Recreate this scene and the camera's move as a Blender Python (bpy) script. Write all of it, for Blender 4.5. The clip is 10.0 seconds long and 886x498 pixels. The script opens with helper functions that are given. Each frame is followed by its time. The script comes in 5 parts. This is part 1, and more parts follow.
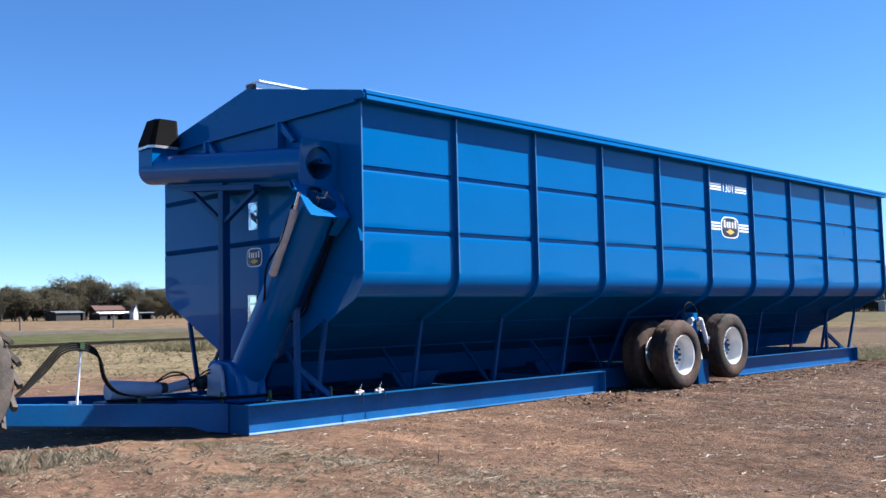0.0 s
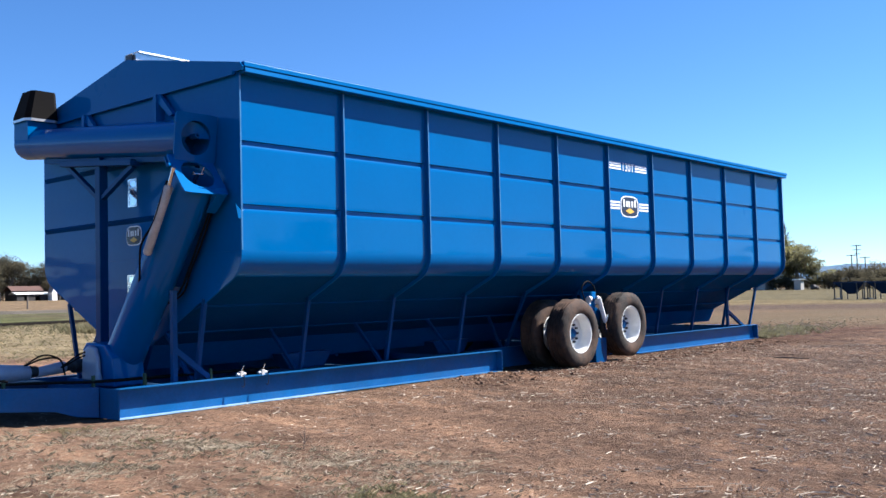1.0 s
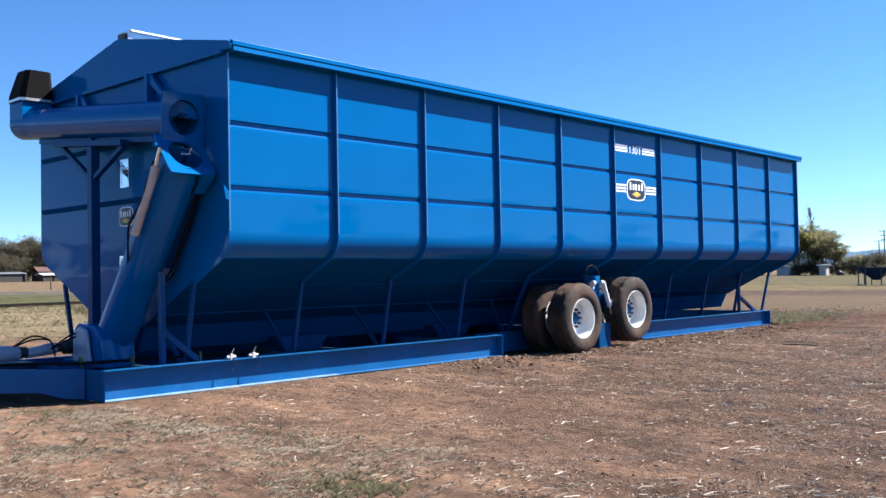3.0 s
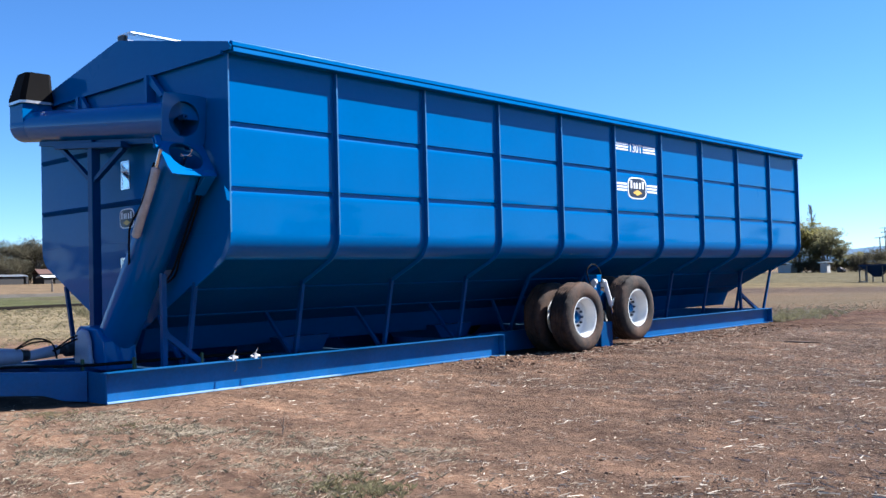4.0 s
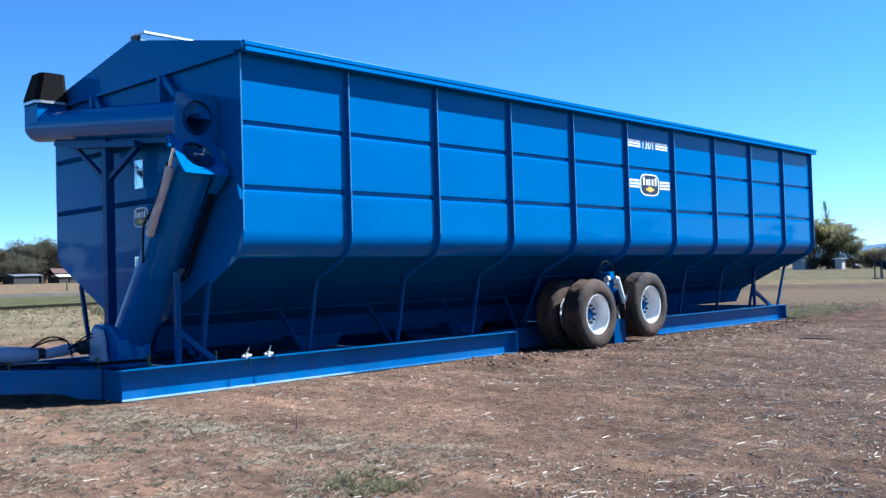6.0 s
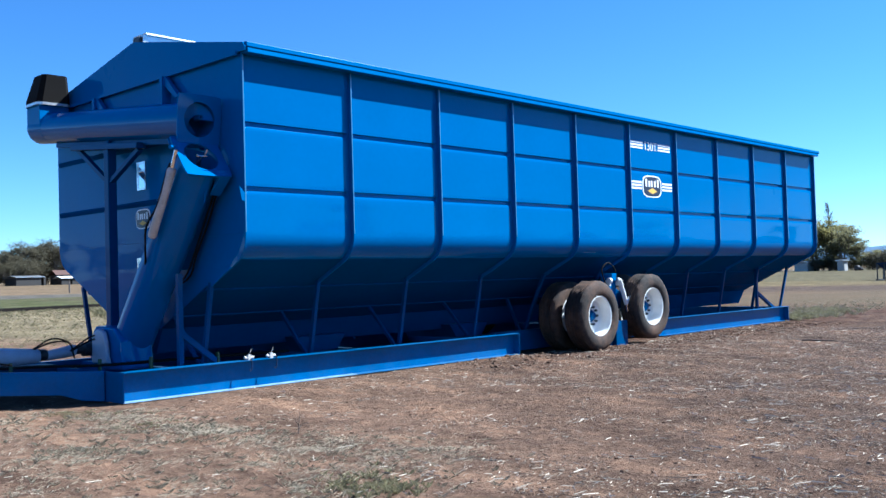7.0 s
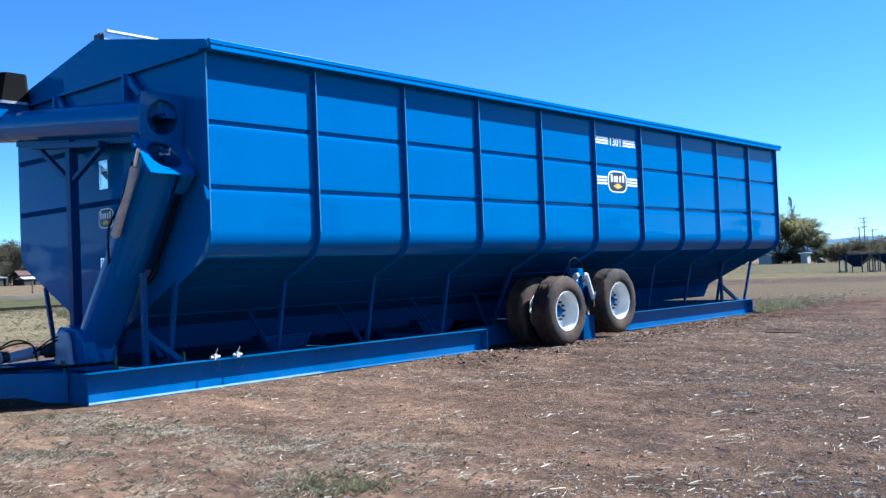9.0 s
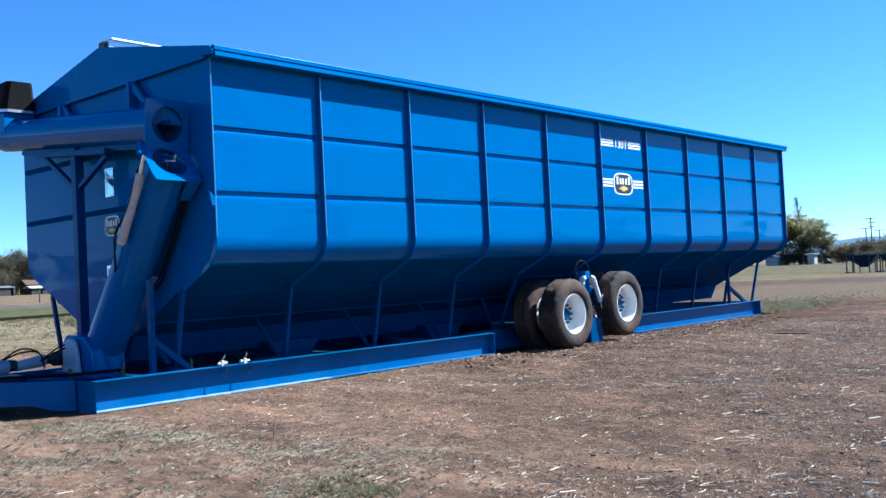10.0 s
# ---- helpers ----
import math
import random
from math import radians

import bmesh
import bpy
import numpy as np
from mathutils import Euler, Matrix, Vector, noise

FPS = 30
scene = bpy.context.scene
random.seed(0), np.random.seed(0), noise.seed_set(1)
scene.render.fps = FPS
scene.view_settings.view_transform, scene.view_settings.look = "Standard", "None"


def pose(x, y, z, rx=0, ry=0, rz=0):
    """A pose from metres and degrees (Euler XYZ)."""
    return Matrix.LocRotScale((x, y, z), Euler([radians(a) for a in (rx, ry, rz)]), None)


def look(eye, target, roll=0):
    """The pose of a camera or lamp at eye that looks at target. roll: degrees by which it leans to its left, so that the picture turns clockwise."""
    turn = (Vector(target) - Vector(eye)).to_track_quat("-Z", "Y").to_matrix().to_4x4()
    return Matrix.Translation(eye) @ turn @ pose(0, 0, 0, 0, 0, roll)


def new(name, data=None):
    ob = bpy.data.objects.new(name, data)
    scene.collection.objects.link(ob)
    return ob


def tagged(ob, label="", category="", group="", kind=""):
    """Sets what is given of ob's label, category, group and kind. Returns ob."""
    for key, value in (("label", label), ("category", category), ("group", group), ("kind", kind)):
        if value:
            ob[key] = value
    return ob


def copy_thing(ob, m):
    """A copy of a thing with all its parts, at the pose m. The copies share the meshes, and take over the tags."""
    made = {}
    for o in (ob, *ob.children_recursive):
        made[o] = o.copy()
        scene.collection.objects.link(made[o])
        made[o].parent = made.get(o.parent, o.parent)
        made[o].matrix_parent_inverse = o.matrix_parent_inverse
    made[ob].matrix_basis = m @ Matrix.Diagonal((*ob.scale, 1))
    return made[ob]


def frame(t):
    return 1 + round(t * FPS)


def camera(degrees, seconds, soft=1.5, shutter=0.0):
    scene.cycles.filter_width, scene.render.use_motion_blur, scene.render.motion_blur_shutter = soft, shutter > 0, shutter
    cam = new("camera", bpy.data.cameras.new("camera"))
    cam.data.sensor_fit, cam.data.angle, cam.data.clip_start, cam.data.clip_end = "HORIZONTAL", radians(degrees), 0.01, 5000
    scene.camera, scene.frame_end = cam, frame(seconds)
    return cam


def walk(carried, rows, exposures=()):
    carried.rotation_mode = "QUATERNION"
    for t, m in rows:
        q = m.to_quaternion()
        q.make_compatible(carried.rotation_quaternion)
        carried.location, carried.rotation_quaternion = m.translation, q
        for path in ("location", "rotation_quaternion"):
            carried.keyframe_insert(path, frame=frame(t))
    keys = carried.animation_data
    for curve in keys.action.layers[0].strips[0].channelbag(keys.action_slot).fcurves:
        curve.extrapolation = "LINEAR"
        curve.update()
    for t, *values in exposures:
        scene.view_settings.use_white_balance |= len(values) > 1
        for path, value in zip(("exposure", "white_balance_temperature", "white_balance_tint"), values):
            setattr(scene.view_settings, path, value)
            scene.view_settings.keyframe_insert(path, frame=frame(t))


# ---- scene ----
cam = camera(50.4, 10.0)
PATH = [
    (0, (-6.628, -7.975, 1.194), (-5.224, -6.558, 1.337), -1.3),
    (0.5, (-6.393, -8.138, 1.195), (-4.917, -6.792, 1.306), -1.2),
    (1, (-6.124, -8.205, 1.182), (-4.618, -6.893, 1.278), -1.5),
    (1.5, (-5.911, -8.233, 1.144), (-4.465, -6.855, 1.247), -2.0),
    (2, (-5.808, -8.365, 1.172), (-4.432, -6.916, 1.259), -0.8),
    (2.5, (-5.762, -8.357, 1.175), (-4.297, -6.997, 1.237), -0.7),
    (4, (-5.754, -8.335, 1.177), (-4.282, -6.983, 1.238), -1.5),
    (4.5, (-5.749, -8.335, 1.178), (-4.283, -6.977, 1.238), -1.6),
    (5, (-5.761, -8.337, 1.177), (-4.303, -6.969, 1.236), -1.7),
    (5.5, (-5.76, -8.346, 1.174), (-4.305, -6.976, 1.23), -1.7),
    (7, (-5.758, -8.341, 1.171), (-4.307, -6.966, 1.232), -1.7),
    (7.5, (-5.753, -8.34, 1.176), (-4.298, -6.969, 1.233), -1.7),
    (8, (-5.75, -8.346, 1.172), (-4.279, -6.991, 1.229), -2.0),
    (8.5, (-5.741, -8.344, 1.171), (-4.255, -7.006, 1.223), -2.2),
    (9, (-5.747, -8.352, 1.174), (-4.25, -7.026, 1.225), -2.3),
    (9.5, (-5.741, -8.344, 1.174), (-4.243, -7.02, 1.234), -2.6),
    (10, (-5.735, -8.334, 1.163), (-4.247, -7.0, 1.225), -2.9),
]
# the camera's white balance turns cooler once it stands still
LIGHTING = [(0, 1.62, 5990, 12.0), (1.5, 1.67, 6090, 12.0), (2.5, 1.68, 6090, 11.5), (4, 1.68, 5810, 11.0), (4.5, 1.68, 5630, 10.0), (5, 1.68, 5470, 8.5), (5.5, 1.68, 5340, 7.0),
            (7, 1.67, 5220, 4.5), (7.5, 1.67, 5190, 4.0), (10, 1.67, 5190, 4.0)]
walk(cam, [(t, look(eye, target, roll)) for t, eye, target, roll in PATH], LIGHTING)

# ---- world, sun, exposure ----
SUN_TO = Vector((0.78, -0.46, 0.89)).normalized()
sun_az = math.atan2(SUN_TO.x, SUN_TO.y)
world = bpy.data.worlds.new("sky")
scene.world = world
world.use_nodes = True
wn = world.node_tree
sky = wn.nodes.new("ShaderNodeTexSky")
sky.sky_type = "NISHITA"
sky.sun_disc = False
sky.sun_elevation = math.asin(SUN_TO.z)
sky.sun_rotation = sun_az
sky.altitude = 2000
sky.air_density = 1.0
sky.dust_density = 0.0
sky.ozone_density = 4.0
tone = wn.nodes.new("ShaderNodeHueSaturation")
tone.inputs["Saturation"].default_value = 1.12
wn.links.new(sky.outputs[0], tone.inputs["Color"])
tint = wn.nodes.new("ShaderNodeMix")
tint.data_type, tint.blend_type = "RGBA", "MULTIPLY"
tint.inputs[0].default_value = 1.0
tint.inputs[7].default_value = (0.76, 0.89, 1.0, 1)
wn.links.new(tone.outputs[0], tint.inputs[6])
wn.links.new(tint.outputs[2], wn.nodes["Background"].inputs[0])
wn.nodes["Background"].inputs[1].default_value = 0.060
sun_data = bpy.data.lights.new("sun", "SUN")
sun_data.energy = 4.85
sun_data.angle = radians(0.5)
sun_data.color = (1.0, 0.95, 0.87)
sun_ob = new("sun", sun_data)
sun_ob.matrix_world = look((30, -30, 60), Vector((30, -30, 60)) - SUN_TO)


# ---- materials ----
def material(name, colour, rough=0.6, metal=0.0, vary=0.15, scale=8.0, bump=0.0, fine=60.0, second=None, coat=0.0, spec=0.5,
             dust=0.0, dust_colour=(0.20, 0.135, 0.09), island=0.0, obj_random=0.0, thin=0.0, wavy=0.0):
    """A plain surface with colour variation at two scales, roughness variation and fine relief."""
    m = bpy.data.materials.new(name)
    m.use_nodes = True
    nt = m.node_tree
    b = nt.nodes["Principled BSDF"]
    geo = nt.nodes.new("ShaderNodeNewGeometry")
    tex = nt.nodes.new("ShaderNodeTexCoord")
    n1 = nt.nodes.new("ShaderNodeTexNoise")
    n1.inputs["Scale"].default_value = scale
    n1.inputs["Detail"].default_value = 6
    n2 = nt.nodes.new("ShaderNodeTexNoise")
    n2.inputs["Scale"].default_value = fine
    n2.inputs["Detail"].default_value = 4
    for n in (n1, n2):
        nt.links.new(geo.outputs["Position"], n.inputs["Vector"])
    ramp = nt.nodes.new("ShaderNodeMapRange")
    ramp.inputs[1].default_value, ramp.inputs[2].default_value = 0.3, 0.7
    nt.links.new(n1.outputs[0], ramp.inputs[0])
    mix = nt.nodes.new("ShaderNodeMix")
    mix.data_type = "RGBA"
    c1 = tuple(c * (1 - vary) for c in colour)
    c2 = second if second else tuple(min(1, c * (1 + vary)) for c in colour)
    mix.inputs[6].default_value = (*c1, 1)
    mix.inputs[7].default_value = (*c2, 1)
    nt.links.new(ramp.outputs[0], mix.inputs[0])
    last = mix.outputs[2]
    mul = nt.nodes.new("ShaderNodeMix")
    mul.data_type, mul.blend_type = "RGBA", "MULTIPLY"
    mul.inputs[0].default_value = min(1.0, vary * 1.6)
    nt.links.new(last, mul.inputs[6])
    fr = nt.nodes.new("ShaderNodeMapRange")
    fr.inputs[1].default_value, fr.inputs[2].default_value = 0.3, 0.7
    fr.inputs[3].default_value, fr.inputs[4].default_value = 0.55, 1.25
    nt.links.new(n2.outputs[0], fr.inputs[0])
    nt.links.new(fr.outputs[0], mul.inputs[7])
    last = mul.outputs[2]
    if island or obj_random:
        info = geo.outputs["Random Per Island"] if island else nt.nodes.new("ShaderNodeObjectInfo").outputs["Random"]
        rr = nt.nodes.new("ShaderNodeMapRange")
        amount = island or obj_random
        rr.inputs[3].default_value, rr.inputs[4].default_value = 1 - amount, 1 + amount
        nt.links.new(info, rr.inputs[0])
        m2 = nt.nodes.new("ShaderNodeMix")
        m2.data_type, m2.blend_type = "RGBA", "MULTIPLY"
        m2.inputs[0].default_value = 1
        nt.links.new(last, m2.inputs[6])
        nt.links.new(rr.outputs[0], m2.inputs[7])
        last = m2.outputs[2]
    if dust:
        n3 = nt.nodes.new("ShaderNodeTexNoise")
        n3.inputs["Scale"].default_value = 2.3
        n3.inputs["Detail"].default_value = 8
        n3.inputs["Roughness"].default_value = 0.7
        nt.links.new(geo.outputs["Position"], n3.inputs["Vector"])
        dr = nt.nodes.new("ShaderNodeMapRange")
        dr.inputs[1].default_value, dr.inputs[2].default_value = 0.42, 0.75
        dr.inputs[4].default_value = dust
        nt.links.new(n3.outputs[0], dr.inputs[0])
        dm = nt.nodes.new("ShaderNodeMix")
        dm.data_type = "RGBA"
        dm.inputs[7].default_value = (*dust_colour, 1)
        nt.links.new(last, dm.inputs[6])
        nt.links.new(dr.outputs[0], dm.inputs[0])
        last = dm.outputs[2]
    nt.links.new(last, b.inputs["Base Color"])
    rr2 = nt.nodes.new("ShaderNodeMapRange")
    rr2.inputs[3].default_value, rr2.inputs[4].default_value = max(0.02, rough * 0.75), min(1, rough * 1.25)
    nt.links.new(n1.outputs[0], rr2.inputs[0])
    nt.links.new(rr2.outputs[0], b.inputs["Roughness"])
    b.inputs["Metallic"].default_value = metal
    b.inputs["Specular IOR Level"].default_value = spec
    if coat:
        b.inputs["Coat Weight"].default_value = coat
        b.inputs["Coat Roughness"].default_value = 0.025
    if wavy:
        n4 = nt.nodes.new("ShaderNodeTexNoise")
        n4.inputs["Scale"].default_value = 0.9
        n4.inputs["Detail"].default_value = 1.5
        flat = nt.nodes.new("ShaderNodeMapping")
        flat.inputs["Scale"].default_value = (0.45, 0.45, 1.7)
        nt.links.new(geo.outputs["Position"], flat.inputs[0])
        nt.links.new(flat.outputs[0], n4.inputs["Vector"])
        wb = nt.nodes.new("ShaderNodeBump")
        wb.inputs["Distance"].default_value = wavy
        nt.links.new(n4.outputs[0], wb.inputs["Height"])
        nt.links.new(wb.outputs[0], b.inputs["Normal"])
        nt.links.new(wb.outputs[0], b.inputs["Coat Normal"])
    if bump:
        bp = nt.nodes.new("ShaderNodeBump")
        bp.inputs["Strength"].default_value = 1.0
        bp.inputs["Distance"].default_value = bump
        nt.links.new(n2.outputs[0], bp.inputs["Height"])
        nt.links.new(bp.outputs[0], b.inputs["Normal"])
    if thin:
        tr = nt.nodes.new("ShaderNodeBsdfTranslucent")
        nt.links.new(last, tr.inputs[0])
        ms = nt.nodes.new("ShaderNodeMixShader")
        ms.inputs[0].default_value = thin
        nt.links.new(b.outputs[0], ms.inputs[1])
        nt.links.new(tr.outputs[0], ms.inputs[2])
        nt.links.new(ms.outputs[0], nt.nodes["Material Output"].inputs["Surface"])
    return m


BLUE = (0.001, 0.100, 0.292)
M_blue = material("blue_paint", BLUE, 0.3, vary=0.05, scale=0.9, fine=14, spec=0.02, dust=0.006, coat=0.36, wavy=0.007)
# wall blue with shade mixed in, for legs, braces, cradle and axles
M_blue_low_shade = material("blue_low_shade_paint", (0.002, 0.052, 0.160), 0.35, vary=0.10, scale=2.0, fine=30, spec=0.05, dust=0.03, coat=0.1)
M_blue_frame = material("blue_frame_paint", (0.005, 0.086, 0.242), 0.4, vary=0.12, scale=2.0, fine=30, spec=0.12, dust=0.07, coat=0.12)
M_blue_end = material("end_sheet_blue_paint", BLUE, 0.35, vary=0.06, scale=0.9, fine=14, spec=0.03, dust=0.012, coat=0.22, wavy=0.02)
# wall blue darkened in its colour for the shade under the hopper
M_blue_shade = material("shaded_blue_paint", (0.002, 0.054, 0.160), 0.4, vary=0.08, scale=1.2, fine=20, spec=0.0, dust=0.02, coat=0.03, wavy=0.02)
M_navy = material("dark_navy_paint", (0.006, 0.022, 0.062), 0.5, vary=0.15, scale=2.0, spec=0.2)
M_white_rim = material("white_rim_paint", (0.70, 0.70, 0.68), 0.4, vary=0.05, scale=6, dust=0.12)
M_white = material("white_decal", (0.82, 0.82, 0.82), 0.4, vary=0.04)
M_black_decal = material("dark_decal", (0.012, 0.014, 0.03), 0.35, vary=0.1)
M_yellow = material("yellow_decal", (0.75, 0.42, 0.05), 0.4, vary=0.08)
M_rubber = material("tyre_rubber", (0.030, 0.025, 0.022), 0.9, vary=0.3, scale=9, fine=45, bump=0.004, dust=0.95, dust_colour=(0.130, 0.072, 0.046), spec=0.2)
M_black_rubber = material("spout_rubber", (0.007, 0.006, 0.0055), 0.9, vary=0.3, scale=7, spec=0.12)
M_galv = material("galvanised_steel", (0.62, 0.63, 0.64), 0.35, metal=0.9, vary=0.12, scale=20)
M_chrome = material("polished_steel", (0.72, 0.72, 0.72), 0.22, metal=1.0, vary=0.08)
M_dark = material("dark_steel", (0.03, 0.03, 0.032), 0.5, vary=0.3)
M_grey = material("grey_casting_paint", (0.36, 0.38, 0.47), 0.42, vary=0.12, scale=7, dust=0.15)
M_cyl = material("cylinder_grey", (0.42, 0.40, 0.38), 0.45, vary=0.2, scale=9)
M_hose = material("hose_rubber", (0.005, 0.004, 0.0035), 0.75, vary=0.3, spec=0.15)
M_green = material("green_clamp", (0.022, 0.06, 0.022), 0.5, vary=0.2)
M_ctyre = material("tractor_tyre", (0.05, 0.042, 0.036), 0.9, vary=0.25, scale=6, bump=0.004, dust=0.9, dust_colour=(0.17, 0.125, 0.09))
M_bark = material("bark", (0.11, 0.09, 0.075), 0.9, vary=0.35, scale=3, bump=0.02, fine=9)
M_leaf = material("gum_leaves", (0.108, 0.096, 0.064), 0.95, spec=0.05, thin=0.5, vary=0.3, scale=0.5, fine=3, island=0.25)
M_scrub = material("grey_brown_scrub", (0.150, 0.128, 0.092), 0.95, spec=0.05, thin=0.5, vary=0.35, scale=0.5, fine=3, island=0.3)
M_leaf2 = material("yellow_green_leaves", (0.225, 0.200, 0.075), 0.95, spec=0.05, thin=0.7, vary=0.3, scale=0.5, fine=3, island=0.25)
M_leaf3 = material("olive_leaves", (0.160, 0.150, 0.082), 0.95, spec=0.05, thin=0.7, vary=0.3, scale=0.5, fine=3, island=0.25)
M_straw = material("straw", (0.38, 0.325, 0.255), 0.9, vary=0.3, scale=9, spec=0.1, island=0.8)
M_chaff = material("grey_chaff", (0.27, 0.212, 0.158), 0.95, vary=0.25, scale=7, spec=0.05, island=0.5)
M_clod = material("soil_clods", (0.150, 0.092, 0.062), 0.95, vary=0.2, scale=11, spec=0.1, island=0.25)
M_thatch = material("grey_thatch", (0.235, 0.19, 0.135), 0.95, vary=0.25, scale=7, spec=0.05, island=0.45)
M_drygrass = material("dry_grass", (0.22, 0.19, 0.135), 0.95, spec=0.05, thin=0.4, vary=0.25, scale=4, island=0.35)
M_grgrass = material("green_grass", (0.20, 0.178, 0.10), 0.95, spec=0.05, thin=0.4, vary=0.25, scale=4, island=0.35)
M_paddock = material("paddock_straw_grass", (0.34, 0.275, 0.16), 0.95, spec=0.05, thin=0.4, vary=0.25, scale=4, island=0.35)
M_shed = material("weathered_shed", (0.030, 0.027, 0.025), 0.8, vary=0.25, scale=1.5)
M_wroof = material("white_roof", (0.70, 0.69, 0.67), 0.5, vary=0.08, scale=2)
M_rroof = material("red_brown_roof", (0.085, 0.042, 0.032), 0.8, vary=0.15, scale=2)
M_wwall = material("cream_wall", (0.34, 0.33, 0.31), 0.7, vary=0.12, scale=2)
# pale blue that puts the sun's glare into the bottom flange
M_flange_glare = material("pale_glare_paint", (0.23, 0.35, 0.49), 0.35, vary=0.25, scale=5, fine=40)
M_edge = material("pale_edge_paint", (0.035, 0.145, 0.30), 0.3, vary=0.2, scale=3, fine=30, coat=0.5)
M_rail = material("rusty_rail", (0.016, 0.013, 0.011), 0.9, vary=0.3, scale=6, spec=0.05)
M_pole = material("pole_timber", (0.11, 0.09, 0.075), 0.9, vary=0.25, scale=3)
M_car = material("dark_car_paint", (0.03, 0.026, 0.026), 0.5, vary=0.15, scale=3)
M_hill = material("distant_hill", (0.21, 0.24, 0.26), 1.0, vary=0.15, scale=0.004, fine=0.02)
# faint blue emission stands in for the haze over the hills
hill_haze = M_hill.node_tree.nodes["Principled BSDF"]
hill_haze.inputs["Emission Color"].default_value = (0.34, 0.57, 0.86, 1)
hill_haze.inputs["Emission Strength"].default_value = 0.20

M_glass = bpy.data.materials.new("clear_pane")
M_glass.use_nodes = True
gb = M_glass.node_tree.nodes["Principled BSDF"]
gb.inputs["Base Color"].default_value = (0.75, 0.80, 0.85, 1)
gb.inputs["Roughness"].default_value = 0.06
gb.inputs["Metallic"].default_value = 0.85


def soil_material():
    """Red-brown soil that turns to dry paddock grass, a green strip and a grey road further off."""
    m = bpy.data.materials.new("ground_soil")
    m.use_nodes = True
    nt = m.node_tree
    N, L = nt.nodes, nt.links
    b = N["Principled BSDF"]
    b.inputs["Roughness"].default_value = 0.95
    b.inputs["Specular IOR Level"].default_value = 0.06
    geo = N.new("ShaderNodeNewGeometry")
    sep = N.new("ShaderNodeSeparateXYZ")
    L.new(geo.outputs["Position"], sep.inputs[0])

    def tex(scale, detail=6, rough=0.6):
        n = N.new("ShaderNodeTexNoise")
        n.inputs["Scale"].default_value, n.inputs["Detail"].default_value, n.inputs["Roughness"].default_value = scale, detail, rough
        L.new(geo.outputs["Position"], n.inputs["Vector"])
        return n.outputs[0]

    def rng(src, a, c, lo=0.0, hi=1.0):
        n = N.new("ShaderNodeMapRange")
        for k, v in enumerate((a, c, lo, hi)):
            n.inputs[k + 1].default_value = v
        L.new(src, n.inputs[0])
        return n.outputs[0]

    def mixc(f, a, c, mode="MIX"):
        n = N.new("ShaderNodeMix")
        n.data_type, n.blend_type = "RGBA", mode
        for sock, v in ((0, f), (6, a), (7, c)):
            if isinstance(v, tuple):
                n.inputs[sock].default_value = (*v, 1)
            elif isinstance(v, (int, float)):
                n.inputs[sock].default_value = v
            else:
                L.new(v, n.inputs[sock])
        return n.outputs[2]

    def mathn(op, a, c):
        n = N.new("ShaderNodeMath")
        n.operation = op
        for k, v in enumerate((a, c)):
            if isinstance(v, (int, float)):
                n.inputs[k].default_value = v
            else:
                L.new(v, n.inputs[k])
        return n.outputs[0]

    big, mid, small = tex(0.35, 5), tex(1.6, 9, 0.72), tex(26, 8, 0.75)
    soil = mixc(rng(big, 0.35, 0.65), (0.106, 0.066, 0.047), (0.130, 0.080, 0.057))
    soil = mixc(rng(mid, 0.42, 0.66), soil, (0.084, 0.055, 0.042))
    soil = mixc(rng(small, 0.51, 0.68, 0.0, 0.5), soil, (0.170, 0.121, 0.085))
    soil = mixc(rng(small, 0.46, 0.32, 0.0, 0.4), soil, (0.040, 0.022, 0.017))
    west = mathn("MULTIPLY_ADD", rng(tex(0.45, 6), 0.3, 0.7, -1, 1), 1.3)
    L.new(mathn("MULTIPLY", mathn("SUBTRACT", sep.outputs[0], sep.outputs[1]), 0.7071), west.node.inputs[2])
    red = mixc(rng(mid, 0.40, 0.68), (0.192, 0.120, 0.083), (0.142, 0.089, 0.063))
    red = mixc(rng(small, 0.51, 0.66, 0.0, 0.7), red, (0.235, 0.165, 0.118))
    red = mixc(rng(small, 0.46, 0.32, 0.0, 0.45), red, (0.052, 0.030, 0.021))
    soil = mixc(rng(west, 4.2, 1.2), soil, red)
    streak = N.new("ShaderNodeMapping")
    streak.inputs["Rotation"].default_value = (0, 0, radians(45))
    streak.inputs["Scale"].default_value = (1.65, 0.50, 1)
    L.new(geo.outputs["Position"], streak.inputs[0])
    worn = tex(1.0, 7, 0.6)
    L.new(streak.outputs[0], worn.node.inputs["Vector"])
    soil = mixc(rng(worn, 0.51, 0.63, 0.0, 0.75), soil, mixc(1.0, soil, (1.62, 1.56, 1.46), "MULTIPLY"))
    soil = mixc(rng(worn, 0.48, 0.36, 0.0, 0.9), soil, mixc(1.0, soil, (0.60, 0.59, 0.59), "MULTIPLY"))
    lumps = tex(9, 5, 0.6)
    soil = mixc(rng(lumps, 0.50, 0.62, 0.0, 0.8), soil, mixc(1.0, soil, (1.38, 1.36, 1.32), "MULTIPLY"))
    soil = mixc(rng(lumps, 0.47, 0.37, 0.0, 0.8), soil, mixc(1.0, soil, (0.70, 0.68, 0.67), "MULTIPLY"))
    # loose, freshly turned soil along the rail and round the wheels
    loose = mathn("MULTIPLY", mathn("MULTIPLY", rng(sep.outputs[1], -1.3, -0.35), rng(sep.outputs[0], 3.2, 6.0)), rng(mid, 0.40, 0.54))
